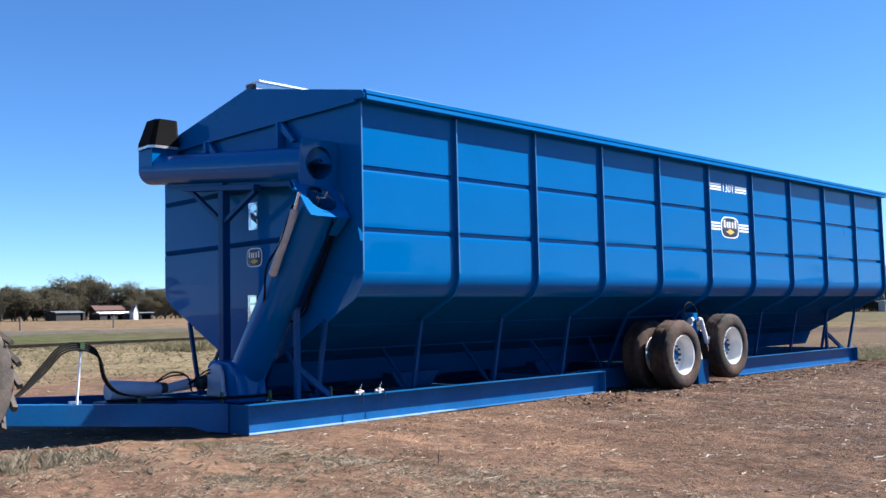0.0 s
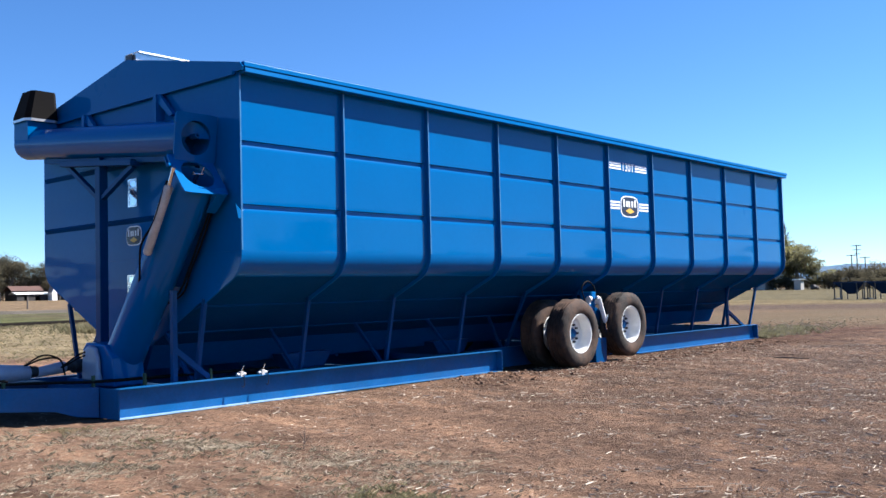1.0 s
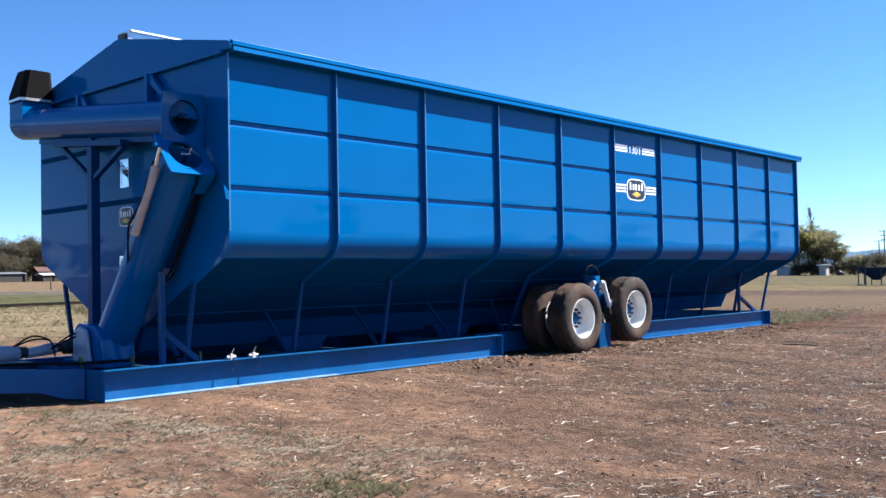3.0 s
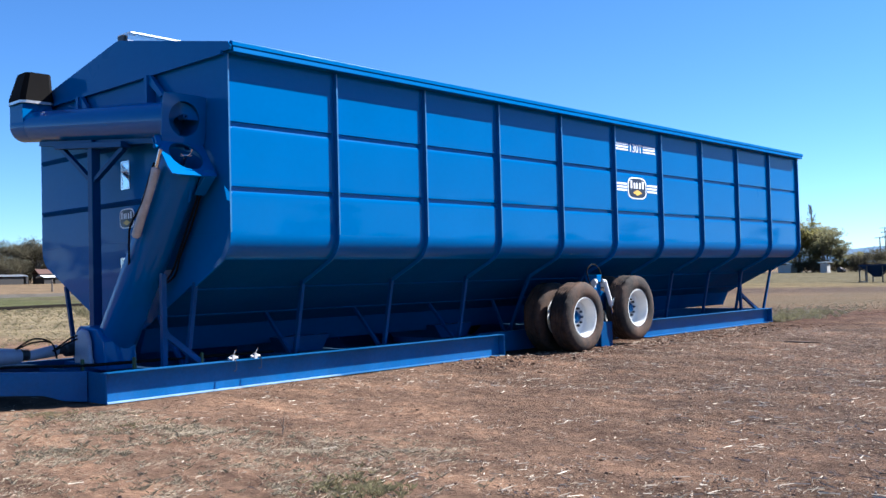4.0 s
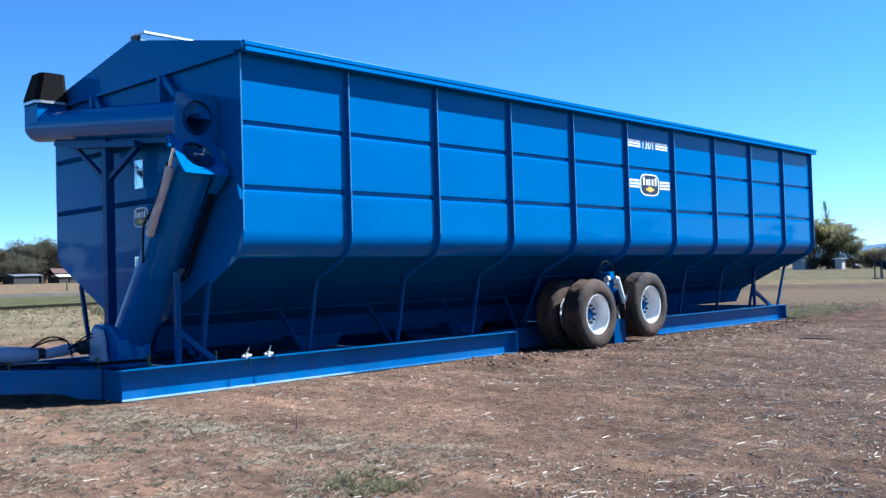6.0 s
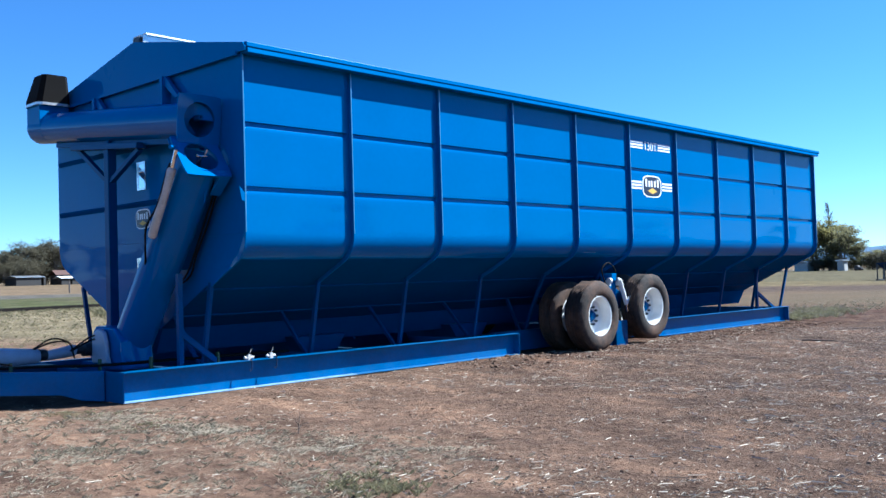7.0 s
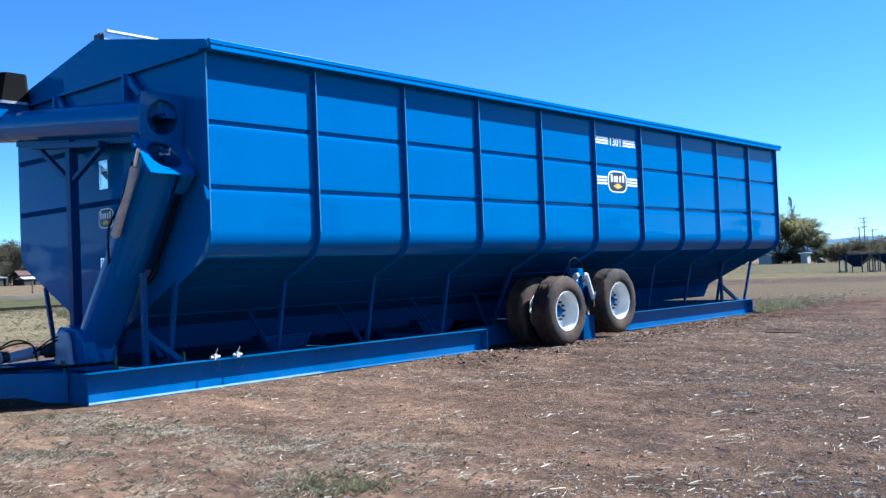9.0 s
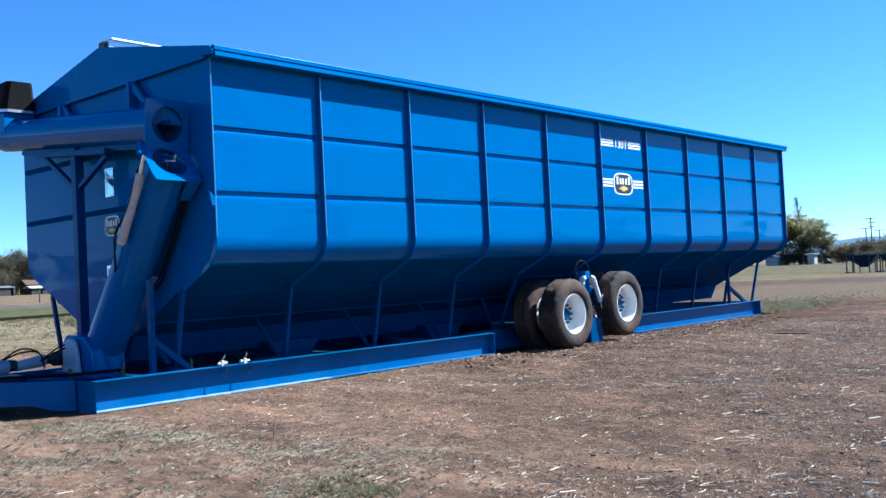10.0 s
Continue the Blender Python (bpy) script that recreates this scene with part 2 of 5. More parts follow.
    soil = mixc(loose, soil, mixc(1.0, soil, (0.70, 0.58, 0.52), "MULTIPLY"))
    # crumbs and fragments of dead stalks trodden into the surface
    soil = mixc(rng(tex(70, 3, 0.6), 0.62, 0.70, 0.0, 0.55), soil, (0.20, 0.165, 0.125))
    soil = mixc(rng(tex(48, 3, 0.6), 0.35, 0.27, 0.0, 0.45), soil, (0.034, 0.022, 0.017))
    # y carried unevenly, so that the edges of the strips wander
    wander = mathn("MULTIPLY_ADD", rng(tex(0.25, 4), 0.3, 0.7, -1, 1), 3.0)
    L.new(sep.outputs[1], wander.node.inputs[2])
    far_wander = mathn("MULTIPLY_ADD", rng(tex(0.04, 4), 0.3, 0.7, -1, 1), 9.0)
    L.new(sep.outputs[1], far_wander.node.inputs[2])
    grass = mixc(rng(tex(0.5, 6), 0.35, 0.65), (0.180, 0.136, 0.084), (0.142, 0.112, 0.064))
    grass = mixc(rng(tex(7, 6), 0.4, 0.7), grass, (0.165, 0.135, 0.082))
    soil = mixc(1.0, soil, (0.775, 0.757, 0.745), "MULTIPLY")
    col = mixc(rng(wander, 10.5, 15.0), soil, grass)
    green = mixc(rng(tex(0.6, 6), 0.35, 0.65), (0.055, 0.060, 0.023), (0.084, 0.080, 0.040))
    col = mixc(rng(wander, 33, 38), col, green)
    col = mixc(rng(sep.outputs[1], 60, 61), col, (0.098, 0.086, 0.072))
    col = mixc(rng(far_wander, 76, 80), col, mixc(rng(tex(0.3, 6), 0.35, 0.65), (0.165, 0.112, 0.068), (0.120, 0.088, 0.054)))
    # the open field beyond the far end: bare soil again
    east = mathn("MULTIPLY_ADD", rng(tex(0.06, 4), 0.3, 0.7, -1, 1), 5.0)
    L.new(sep.outputs[0], east.node.inputs[2])
    east_mask = mathn("MULTIPLY", rng(east, 20, 27), rng(sep.outputs[1], 60, 45))
    field = mixc(rng(tex(0.12, 6), 0.4, 0.62), (0.122, 0.083, 0.052), (0.098, 0.074, 0.047))
    reach = mathn("ADD", mathn("MULTIPLY", east, 0.92), mathn("MULTIPLY", sep.outputs[1], 0.40))
    field = mixc(mathn("MULTIPLY", rng(reach, 36, 42), rng(reach, 58, 52)), field, (0.078, 0.054, 0.040))
    field = mixc(mathn("MULTIPLY", rng(reach, 54, 60), rng(reach, 84, 76)), field, (0.126, 0.096, 0.050))
    col = mixc(east_mask, col, field)
    far_east = mathn("MULTIPLY", rng(east, 62, 72), rng(sep.outputs[1], 75, 60))
    col = mixc(far_east, col, (0.094, 0.078, 0.044))
    far_grain = mixc(1.0, rng(tex(0.9, 7, 0.65), 0.3, 0.7, 0.45, 1.55), rng(tex(0.13, 5), 0.3, 0.7, 0.85, 1.15), "MULTIPLY")
    col = mixc(rng(wander, 8, 12), col, mixc(1.0, col, far_grain, "MULTIPLY"))
    col = mixc(1.0, col, (0.965, 0.955, 0.92), "MULTIPLY")
    L.new(col, b.inputs["Base Color"])
    bp = N.new("ShaderNodeBump")
    bp.inputs["Distance"].default_value = 0.05
    bp.inputs["Strength"].default_value = 0.8
    L.new(mathn("ADD", mathn("ADD", mathn("MULTIPLY", small, 0.5), mathn("MULTIPLY", mid, 1.5)), mathn("MULTIPLY", lumps, 1.3)), bp.inputs["Height"])
    L.new(bp.outputs[0], b.inputs["Normal"])
    return m


M_soil = soil_material()


# ---- mesh helpers ----
class Geo:
    """Gathers vertices and faces of one part."""

    def __init__(self):
        self.v, self.f = [], []

    def add(self, verts, faces):
        k = len(self.v)
        self.v += [tuple(p) for p in verts]
        self.f += [tuple(k + i for i in face) for face in faces]
        return self

    def box(self, x0, x1, y0, y1, z0, z1):
        return self.add([(x, y, z) for x in (x0, x1) for y in (y0, y1) for z in (z0, z1)],
                        [(0, 1, 3, 2), (4, 6, 7, 5), (0, 4, 5, 1), (2, 3, 7, 6), (0, 2, 6, 4), (1, 5, 7, 3)])

    def beam(self, p, q, w, h, up=(0, 0, 1)):
        p, q = Vector(p), Vector(q)
        d = (q - p).normalized()
        s = d.cross(Vector(up))
        if s.length < 1e-4:
            s = d.cross(Vector((1, 0, 0)))
        s.normalize()
        u = s.cross(d)
        vs = [a + s * (i * w / 2) + u * (j * h / 2) for a in (p, q) for i, j in ((-1, -1), (1, -1), (1, 1), (-1, 1))]
        return self.add(vs, [(3, 2, 1, 0), (4, 5, 6, 7), (0, 1, 5, 4), (1, 2, 6, 5), (2, 3, 7, 6), (3, 0, 4, 7)])

    def prism(self, outline, axis, a, b):
        """A closed outline (two coordinates, in the order of the axes left) drawn out along an axis."""
        n = len(outline)
        put = {"x": lambda t, u, v: (t, u, v), "y": lambda t, u, v: (u, t, v), "z": lambda t, u, v: (u, v, t)}[axis]
        vs = [put(a, *o) for o in outline] + [put(b, *o) for o in outline]
        return self.add(vs, [tuple(range(n))[::-1], tuple(range(n, 2 * n))] + [(i, (i + 1) % n, n + (i + 1) % n, n + i) for i in range(n)])

    def pipe(self, points, r, n=12, caps=True):
        pts = [Vector(p) for p in points]
        rings, side = [], None
        for i, p in enumerate(pts):
            d = (pts[min(i + 1, len(pts) - 1)] - pts[max(i - 1, 0)]).normalized()
            if side is None:
                side = d.orthogonal().normalized()
            side = (side - d * side.dot(d)).normalized()
            up = d.cross(side)
            rr = r[i] if isinstance(r, (list, tuple)) else r
            rings.append([p + (side * math.cos(a) + up * math.sin(a)) * rr for a in (2 * math.pi * k / n for k in range(n))])
        vs = [v for ring in rings for v in ring]
        fs = [(i * n + k, i * n + (k + 1) % n, (i + 1) * n + (k + 1) % n, (i + 1) * n + k) for i in range(len(pts) - 1) for k in range(n)]
        if caps:
            fs += [tuple(range(n))[::-1], tuple((len(pts) - 1) * n + k for k in range(n))]
        return self.add(vs, fs)

    def lathe(self, profile, n=48):
        """Profile of (y, r) turned about the y axis."""
        vs = [(r * math.cos(2 * math.pi * k / n), y, r * math.sin(2 * math.pi * k / n)) for y, r in profile for k in range(n)]
        m = len(profile)
        return self.add(vs, [(i * n + k, i * n + (k + 1) % n, (i + 1) * n + (k + 1) % n, (i + 1) * n + k) for i in range(m - 1) for k in range(n)])

    def moved(self, m, start=0):
        self.v[start:] = [tuple(m @ Vector(p)) for p in self.v[start:]]
        return self


def mesh_of(name, g, mat, smooth=False, angle=None):
    me = bpy.data.meshes.new(name)
    me.from_pydata(g.v, [], g.f)
    bm = bmesh.new()
    bm.from_mesh(me)
    bmesh.ops.recalc_face_normals(bm, faces=bm.faces)
    for face in bm.faces:
        face.smooth = smooth
    if smooth:
        limit = radians(angle or 35)
        for e in bm.edges:
            if len(e.link_faces) == 2 and e.calc_face_angle(0) > limit:
                e.smooth = False
    bm.to_mesh(me)
    bm.free()
    me.materials.append(mat)
    return me


def part(name, g, mat, parent=None, label="", smooth=False, bevel=0.0, angle=None):
    ob = new(name, mesh_of(name, g, mat, smooth, angle))
    if parent:
        ob.parent = parent
    if label:
        tagged(ob, label)
    if bevel:
        mod = ob.modifiers.new("bevel", "BEVEL")
        mod.width, mod.segments, mod.limit_method, mod.angle_limit = bevel, 2, "ANGLE", radians(40)
    return ob


def thing(name, label, category, at=(0, 0, 0), group="", kind=""):
    ob = new(name)
    ob.location = at
    ob.empty_display_size = 0.2
    return tagged(ob, label, category, group, kind)


def shared(name, ob, m, parent):
    """Another object on the same mesh."""
    o = new(name, ob.data)
    o.parent = parent
    o.matrix_basis = m
    for mod in ob.modifiers:
        k = o.modifiers.new(mod.name, mod.type)
        k.width, k.segments, k.limit_method, k.angle_limit = mod.width, mod.segments, mod.limit_method, mod.angle_limit
    return o


# ---- ground ----
def ground_z(x, y):
    far = 0.012 * max(0.0, y - 14) - 0.0012 * max(0.0, x - 15)
    near = -0.055 * min(1.0, max(0.0, (-0.4 - y) / 3.0))
    return far + near


def ground_bumps(x, y):
    if abs(x - 4) > 26 or abs(y) > 26:
        return 0.0
    fade = min(1.0, (26 - abs(x - 4)) / 8, (26 - abs(y)) / 8)
    h = 0.035 * noise.noise((x * 0.45, y * 0.45, 0.3)) + 0.022 * noise.noise((x * 1.9, y * 1.9, 5.1)) + 0.016 * noise.noise((x * 5.3, y * 5.3, 9.7))
    open_soil = min(1.0, max(0.0, (-0.5 - y) / 1.2))
    h += open_soil * (0.016 * noise.noise((x * 2.7, y * 2.7, 2.2)) + 0.012 * noise.noise((x * 4.1, y * 4.1, 6.4)))
    under = 1.0 if not (-1.3 < x < 15.0 and 0.3 < y < 4.2) else 0.35
    return h * fade * under - 0.008


def axis_steps(lo, hi, step, reach):
    mid = list(np.arange(lo, hi + 1e-6, step))
    out, d, p = [], step, hi
    while p < reach:
        d *= 1.22
        p += d
        out.append(p)
    back, d, p = [], step, lo
    while p > -reach:
        d *= 1.22
        p -= d
        back.append(p)
    return back[::-1] + mid + out


xs, ys = axis_steps(-7.0, 16.0, 0.11, 4500), axis_steps(-8.0, 6.0, 0.11, 4500)
g = Geo()
g.v = [(x, y, ground_z(x, y) + ground_bumps(x, y)) for y in ys for x in xs]
nx = len(xs)
g.f = [(j * nx + i, j * nx + i + 1, (j + 1) * nx + i + 1, (j + 1) * nx + i) for j in range(len(ys) - 1) for i in range(nx - 1)]
ground = part("ground", g, M_soil, smooth=True, angle=80)
tagged(ground, "bare red-brown soil with straw, turning to dry paddock grass", "ground", kind="structure")


def top_of(x, y):
    return ground_z(x, y) + ground_bumps(x, y)


# ---- the field bin: sizes ----
L_BIN, W_BIN, PITCH = 15.0, 4.34, 1.5
EAVE_Z, APEX_Z, SIDE_TOP = 3.62, 4.14, 3.62
BEND_Z, BEND_R, SLOPE = 1.70, 0.30, radians(26.2)
MID = W_BIN / 2
SWAGES = (2.165, 2.855)

fbin = thing("field_bin", "long blue steel mobile grain bin on rails, its auger folded", "grain bin")


def side_profile():
    """(y, z) of the right-hand wall from eave to trough."""
    pts = [(0.0, SIDE_TOP), (0.0, BEND_Z)]
    turn = math.pi / 2 - SLOPE
    for k in range(1, 9):
        a = turn * k / 8
        pts.append((BEND_R * (1 - math.cos(a)), BEND_Z - BEND_R * math.sin(a)))
    y, z = pts[-1]
    end = 1.72
    pts.append((end, z - (end - y) * math.tan(SLOPE)))
    return pts


PROFILE = side_profile()
Y_END, Z_END = PROFILE[-1]


def wall_panel(width, side):
    """One bay of wall between two ribs: three slightly pillowed fields parted by two pressed swages, and the bend at its foot."""
    g = Geo()
    cols = [0.0, 0.040, 0.047, 0.056, 0.068, 0.085, 0.16, 0.30]
    cols = cols + [width / 2] + [width - c for c in cols[::-1]]
    swage = [(0.0, 0.14), (0.0006, 0.08), (0.0022, 0.042), (0.036, 0.038), (0.036, -0.0115), (0.0060, -0.0125), (0.0016, -0.026), (-0.0012, -0.042),
             (-0.0016, -0.07), (0.0, -0.14)]
    rows = [(0.0, SIDE_TOP, 0, 0)]
    for z in sorted(SWAGES, reverse=True):
        rows += [(y, z + dz, 1, -0.06 < dz < -0.012) for y, dz in swage]
    rows += [(0.0, BEND_Z + 0.10, 0, 0), (0.0, BEND_Z + 0.02, 0, 0)] + [(y, z, 0, 0) for y, z in PROFILE[1:10]]
    for x in cols:
        edge = min(x, width - x)
        deep = min(1.0, max(0.0, (edge - 0.040) / 0.016))
        pull = max(0.0, 0.085 - max(edge, 0.045))
        drop = 0.040 - math.sqrt(max(0.0, 0.040 ** 2 - pull ** 2))
        for y, z, pressed, lip in rows:
            yy = y * deep if pressed else y
            g.v.append((x, yy if side > 0 else W_BIN - yy, z - (drop if lip else 0.0)))
    n = len(rows)
    g.f = [(c * n + i, c * n + i + 1, (c + 1) * n + i + 1, (c + 1) * n + i) for c in range(len(cols) - 1) for i in range(n - 1)]
    return g


panel = part("side_panel", wall_panel(PITCH, 1), M_blue, fbin, "glossy blue pressed steel wall sheet", smooth=True, angle=42)
for k in range(1, 10):
    shared("side_panel", panel, pose(PITCH * k, 0, 0), fbin)
panel_b = part("side_panel", wall_panel(PITCH, -1), M_blue, fbin, smooth=True, angle=42)
for k in range(1, 10):
    shared("side_panel", panel_b, pose(PITCH * k, 0, 0), fbin)


def hopper_sheet(side):
    y0, z0 = PROFILE[9]
    g = Geo()
    s = [(y0, z0), (Y_END, Z_END), (Y_END, Z_END - 0.006), (y0, z0 - 0.006)]
    s = [(y, z) if side > 0 else (W_BIN - y, z) for y, z in s]
    return g.prism(s, "x", 0.0, L_BIN)


# near sheet takes the shade-darkened blue, the far one the wall paint
part("hopper_sheet", hopper_sheet(1), M_blue_shade, fbin)
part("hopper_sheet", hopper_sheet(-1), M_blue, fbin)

# lap seams along the hopper
for yy in (0.80, 1.42):
    z = PROFILE[9][1] - (yy - PROFILE[9][0]) * math.tan(SLOPE)
    for side in (1, -1):
        a = yy if side > 0 else W_BIN - yy
        part("hopper_seam", Geo().beam((0.0, a, z - 0.012), (L_BIN, a, z - 0.012), 0.06, 0.022, (0, side * math.sin(SLOPE), math.cos(SLOPE))), M_blue_shade, fbin)

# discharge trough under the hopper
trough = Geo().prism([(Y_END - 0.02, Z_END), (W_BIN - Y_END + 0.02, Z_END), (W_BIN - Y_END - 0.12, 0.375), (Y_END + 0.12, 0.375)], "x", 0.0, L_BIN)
part("auger_trough", trough, M_blue_shade, fbin, bevel=0.01)


def rib_mesh(depth, thick):
    """A standing rib that follows wall, bend and hopper."""
    pts = [(0.0, EAVE_Z - 0.02)] + PROFILE[1:10]
    y0, z0 = PROFILE[9]
    yl = 0.70
    pts.append((yl, z0 - (yl - y0) * math.tan(SLOPE)))
    g = Geo()
    n = len(pts)
    for i, (y, z) in enumerate(pts):
        a = Vector((pts[min(i + 1, n - 1)][0] - pts[max(i - 1, 0)][0], pts[min(i + 1, n - 1)][1] - pts[max(i - 1, 0)][1])).normalized()
        out = Vector((a.y, -a.x))
        if out.x > 0:
            out = -out
        o = Vector((y, z)) + out * depth
        for x in (-thick / 2, thick / 2):
            g.v += [(x, y + 0.004, z), (x, o.x, o.y)]
    for i in range(n - 1):
        k = 4 * i
        g.f += [(k + 1, k + 5, k + 7, k + 3), (k, k + 1, k + 5, k + 4), (k + 2, k + 6, k + 7, k + 3)]
    g.f += [(0, 1, 3, 2), (4 * n - 4, 4 * n - 3, 4 * n - 1, 4 * n - 2)]
    return g


rib = part("rib", rib_mesh(0.052, 0.022), M_blue, fbin, "upright blue stiffener rib", bevel=0.005)
rib.matrix_basis = pose(-0.003, 0, 0)
edge = part("rib_edge", Geo().box(-0.009, 0.009, -0.0555, -0.0525, BEND_Z + 0.01, EAVE_Z - 0.022), M_edge, rib, "paler edge strip of the rib")
for k in range(1, 11):
    r2 = shared("rib", rib, pose(PITCH * k - (0.011 if k == 10 else 0), 0, 0), fbin)
    shared("rib_edge", edge, Matrix(), r2)
for k in range(1, 11):
    shared("rib", rib, Matrix.Translation((PITCH * k, W_BIN, 0)) @ Matrix.Rotation(math.pi, 4, "Z"), fbin)


def end_outline():
    left = [(W_BIN - y, z) for y, z in PROFILE]
    return [(0.0, EAVE_Z)] + PROFILE[1:] + left[::-1][:-1] + [(W_BIN, EAVE_Z)]


def end_wall(x0, x1):
    return Geo().prism(end_outline(), "x", x0, x1)


low_end = PROFILE[1:] + [(W_BIN - y, z) for y, z in PROFILE[1:]][::-1]
part("front_wall", Geo().prism(low_end, "x", -0.012, 0.0), M_blue_end, fbin, "flat blue steel hopper end sheet")
part("front_wall", Geo().box(-0.012, 0.0, 0.0, W_BIN, BEND_Z + 0.001, EAVE_Z), M_blue_end, fbin, "blue steel end wall sheet")
# dark bands on the end wall: proud rails in the shade-darkened blue
for z in SWAGES:
    part("end_wall_rail", Geo().prism([(-0.014, z + 0.036), (-0.040, z + 0.026), (-0.044, z + 0.014), (-0.017, z - 0.030), (-0.014, z - 0.030)], "y", 0.95, W_BIN - 0.07), M_blue_shade, fbin, "folded stiffening rail across the end wall")
part("rear_wall", end_wall(L_BIN, L_BIN + 0.012), M_blue, fbin)
gable = [(-0.13, EAVE_Z), (W_BIN + 0.13, EAVE_Z), (W_BIN + 0.145, EAVE_Z + 0.04), (W_BIN + 0.105, EAVE_Z + 0.090), (MID + 0.05, APEX_Z), (MID - 0.05, APEX_Z),
         (-0.105, EAVE_Z + 0.090), (-0.145, EAVE_Z + 0.04)]
part("gable", Geo().prism(gable, "x", -0.04, -0.014), M_blue, fbin, "blue steel gable sheet")
part("gable", Geo().prism(gable, "x", L_BIN + 0.014, L_BIN + 0.04), M_blue, fbin)
part("gable_rail", Geo().box(-0.075, -0.042, -0.02, W_BIN + 0.02, EAVE_Z - 0.035, EAVE_Z + 0.005), M_blue, fbin)

# roof sheets and eaves
for side in (1, -1):
    f = (lambda y: y) if side > 0 else (lambda y: W_BIN - y)
    roof = [(f(-0.10), EAVE_Z + 0.088), (f(MID), APEX_Z + 0.005), (f(MID), APEX_Z - 0.02), (f(-0.10), EAVE_Z + 0.060)]
    part("roof_sheet", Geo().prism(roof, "x", -0.01, L_BIN + 0.01), M_blue, fbin, "sloping blue roof sheet")
    lower = [(f(-0.004), EAVE_Z - 0.016), (f(-0.135), EAVE_Z - 0.020), (f(-0.150), EAVE_Z - 0.016), (f(-0.141), EAVE_Z + 0.036), (f(-0.004), EAVE_Z + 0.036)]
    part("eave_trim", Geo().prism(lower, "x", 0.0, L_BIN + 0.02), M_blue, fbin, "folded blue eave trim", bevel=0.004)
    upper = [(f(-0.102), EAVE_Z + 0.039), (f(-0.142), EAVE_Z + 0.040), (f(-0.150), EAVE_Z + 0.046), (f(-0.146), EAVE_Z + 0.094), (f(-0.100), EAVE_Z + 0.104)]
    part("eave_lip", Geo().prism(upper, "x", -0.012, L_BIN + 0.07), M_blue, fbin, bevel=0.004)

# ridge cap
cap = part("ridge_cap", Geo().box(0.02, L_BIN - 0.02, MID - 0.13, MID + 0.13, APEX_Z - 0.02, APEX_Z + 0.085), M_galv, fbin, "dull steel ridge vent with pale lid")
part("ridge_lid", Geo().prism([(MID - 0.17, APEX_Z + 0.088), (MID - 0.15, APEX_Z + 0.112), (MID + 0.15, APEX_Z + 0.112), (MID + 0.17, APEX_Z + 0.088)], "x", 0.05, L_BIN), M_wroof, cap, "pale metal lid")
part("ridge_end", Geo().box(-0.012, 0.016, MID - 0.09, MID + 0.05, APEX_Z + 0.0, APEX_Z + 0.07), M_dark, cap)

# gussets between gable rail and front wall
for yc, s in ((1.40, -1), (3.06, -1)):
    tri = [(yc, EAVE_Z - 0.035), (yc + s * 0.05, EAVE_Z - 0.035), (yc + s * 0.32, EAVE_Z - 0.30), (yc + s * 0.26, EAVE_Z - 0.32), (yc, EAVE_Z - 0.12)]
    part("gusset", Geo().prism(tri, "x", -0.10, -0.045), M_blue, fbin)
    part("stub_post", Geo().box(-0.13, -0.012, yc - 0.03, yc + 0.03, EAVE_Z - 0.42, EAVE_Z - 0.037), M_blue, fbin)

# corner bracket on the front edge
part("corner_bracket", Geo().prism([(-0.055, 2.045), (-0.014, 2.035), (-0.014, 2.13), (-0.085, 2.20)], "y", -0.056, -0.048), M_blue, fbin, "small blue corner tab", bevel=0.003)


# ---- decals ----
def decal(name, outline, off, mat, parent, label=""):
    return part(name, Geo().prism(outline, "y", -off - 0.002, -off), mat, parent, label)


def rounded(cx, cz, w, h, squash=0.25, n=40):
    pts = []
    for k in range(n):
        a = 2 * math.pi * k / n
        c, s = math.cos(a), math.sin(a)
        e = 0.55
        pts.append((cx + w / 2 * math.copysign(abs(c) ** e, c), cz + h / 2 * math.copysign(abs(s) ** e, s)))
    return pts


def bar(x0, x1, z0, z1, lean=0.0):
    return [(x0, z0), (x1, z0), (x1 + lean, z1), (x0 + lean, z1)]


def badge(cx, cz, w, h, put):
    put("badge_border", rounded(cx, cz, w, h), 0.001, M_white)
    put("badge_field", rounded(cx, cz, w * 0.905, h * 0.88), 0.004, M_black_decal)
    u = w / 10
    for k, hh in ((-3.6, 0.33), (-2.0, 0.25), (-0.75, 0.26), (0.95, 0.26), (2.6, 0.33)):
        put("badge_bar", bar(cx + k * u, cx + (k + 0.85) * u, cz - 0.02 * h, cz + hh * h), 0.007, M_white)
    put("badge_diamond", [(cx - 2.5 * u, cz - 0.21 * h), (cx, cz - 0.34 * h), (cx + 2.5 * u, cz - 0.21 * h), (cx, cz - 0.07 * h)], 0.007, M_yellow)


side_put = lambda name, outline, off, mat: decal(name, outline, off, mat, fbin)
badge(8.225, 2.605, 0.60, 0.37, side_put)
for x0, x1 in ((7.57, 7.90), (8.55, 8.88)):
    for k in range(3):
        side_put("decal_stripe", bar(x0, x1, 2.545 + 0.052 * k, 2.577 + 0.052 * k), 0.002, M_white)
for x0, x1 in ((7.58, 7.97), (8.45, 8.85)):
    for k in range(3):
        side_put("decal_stripe", bar(x0, x1, 3.225 + 0.046 * k, 3.253 + 0.046 * k), 0.002, M_white)


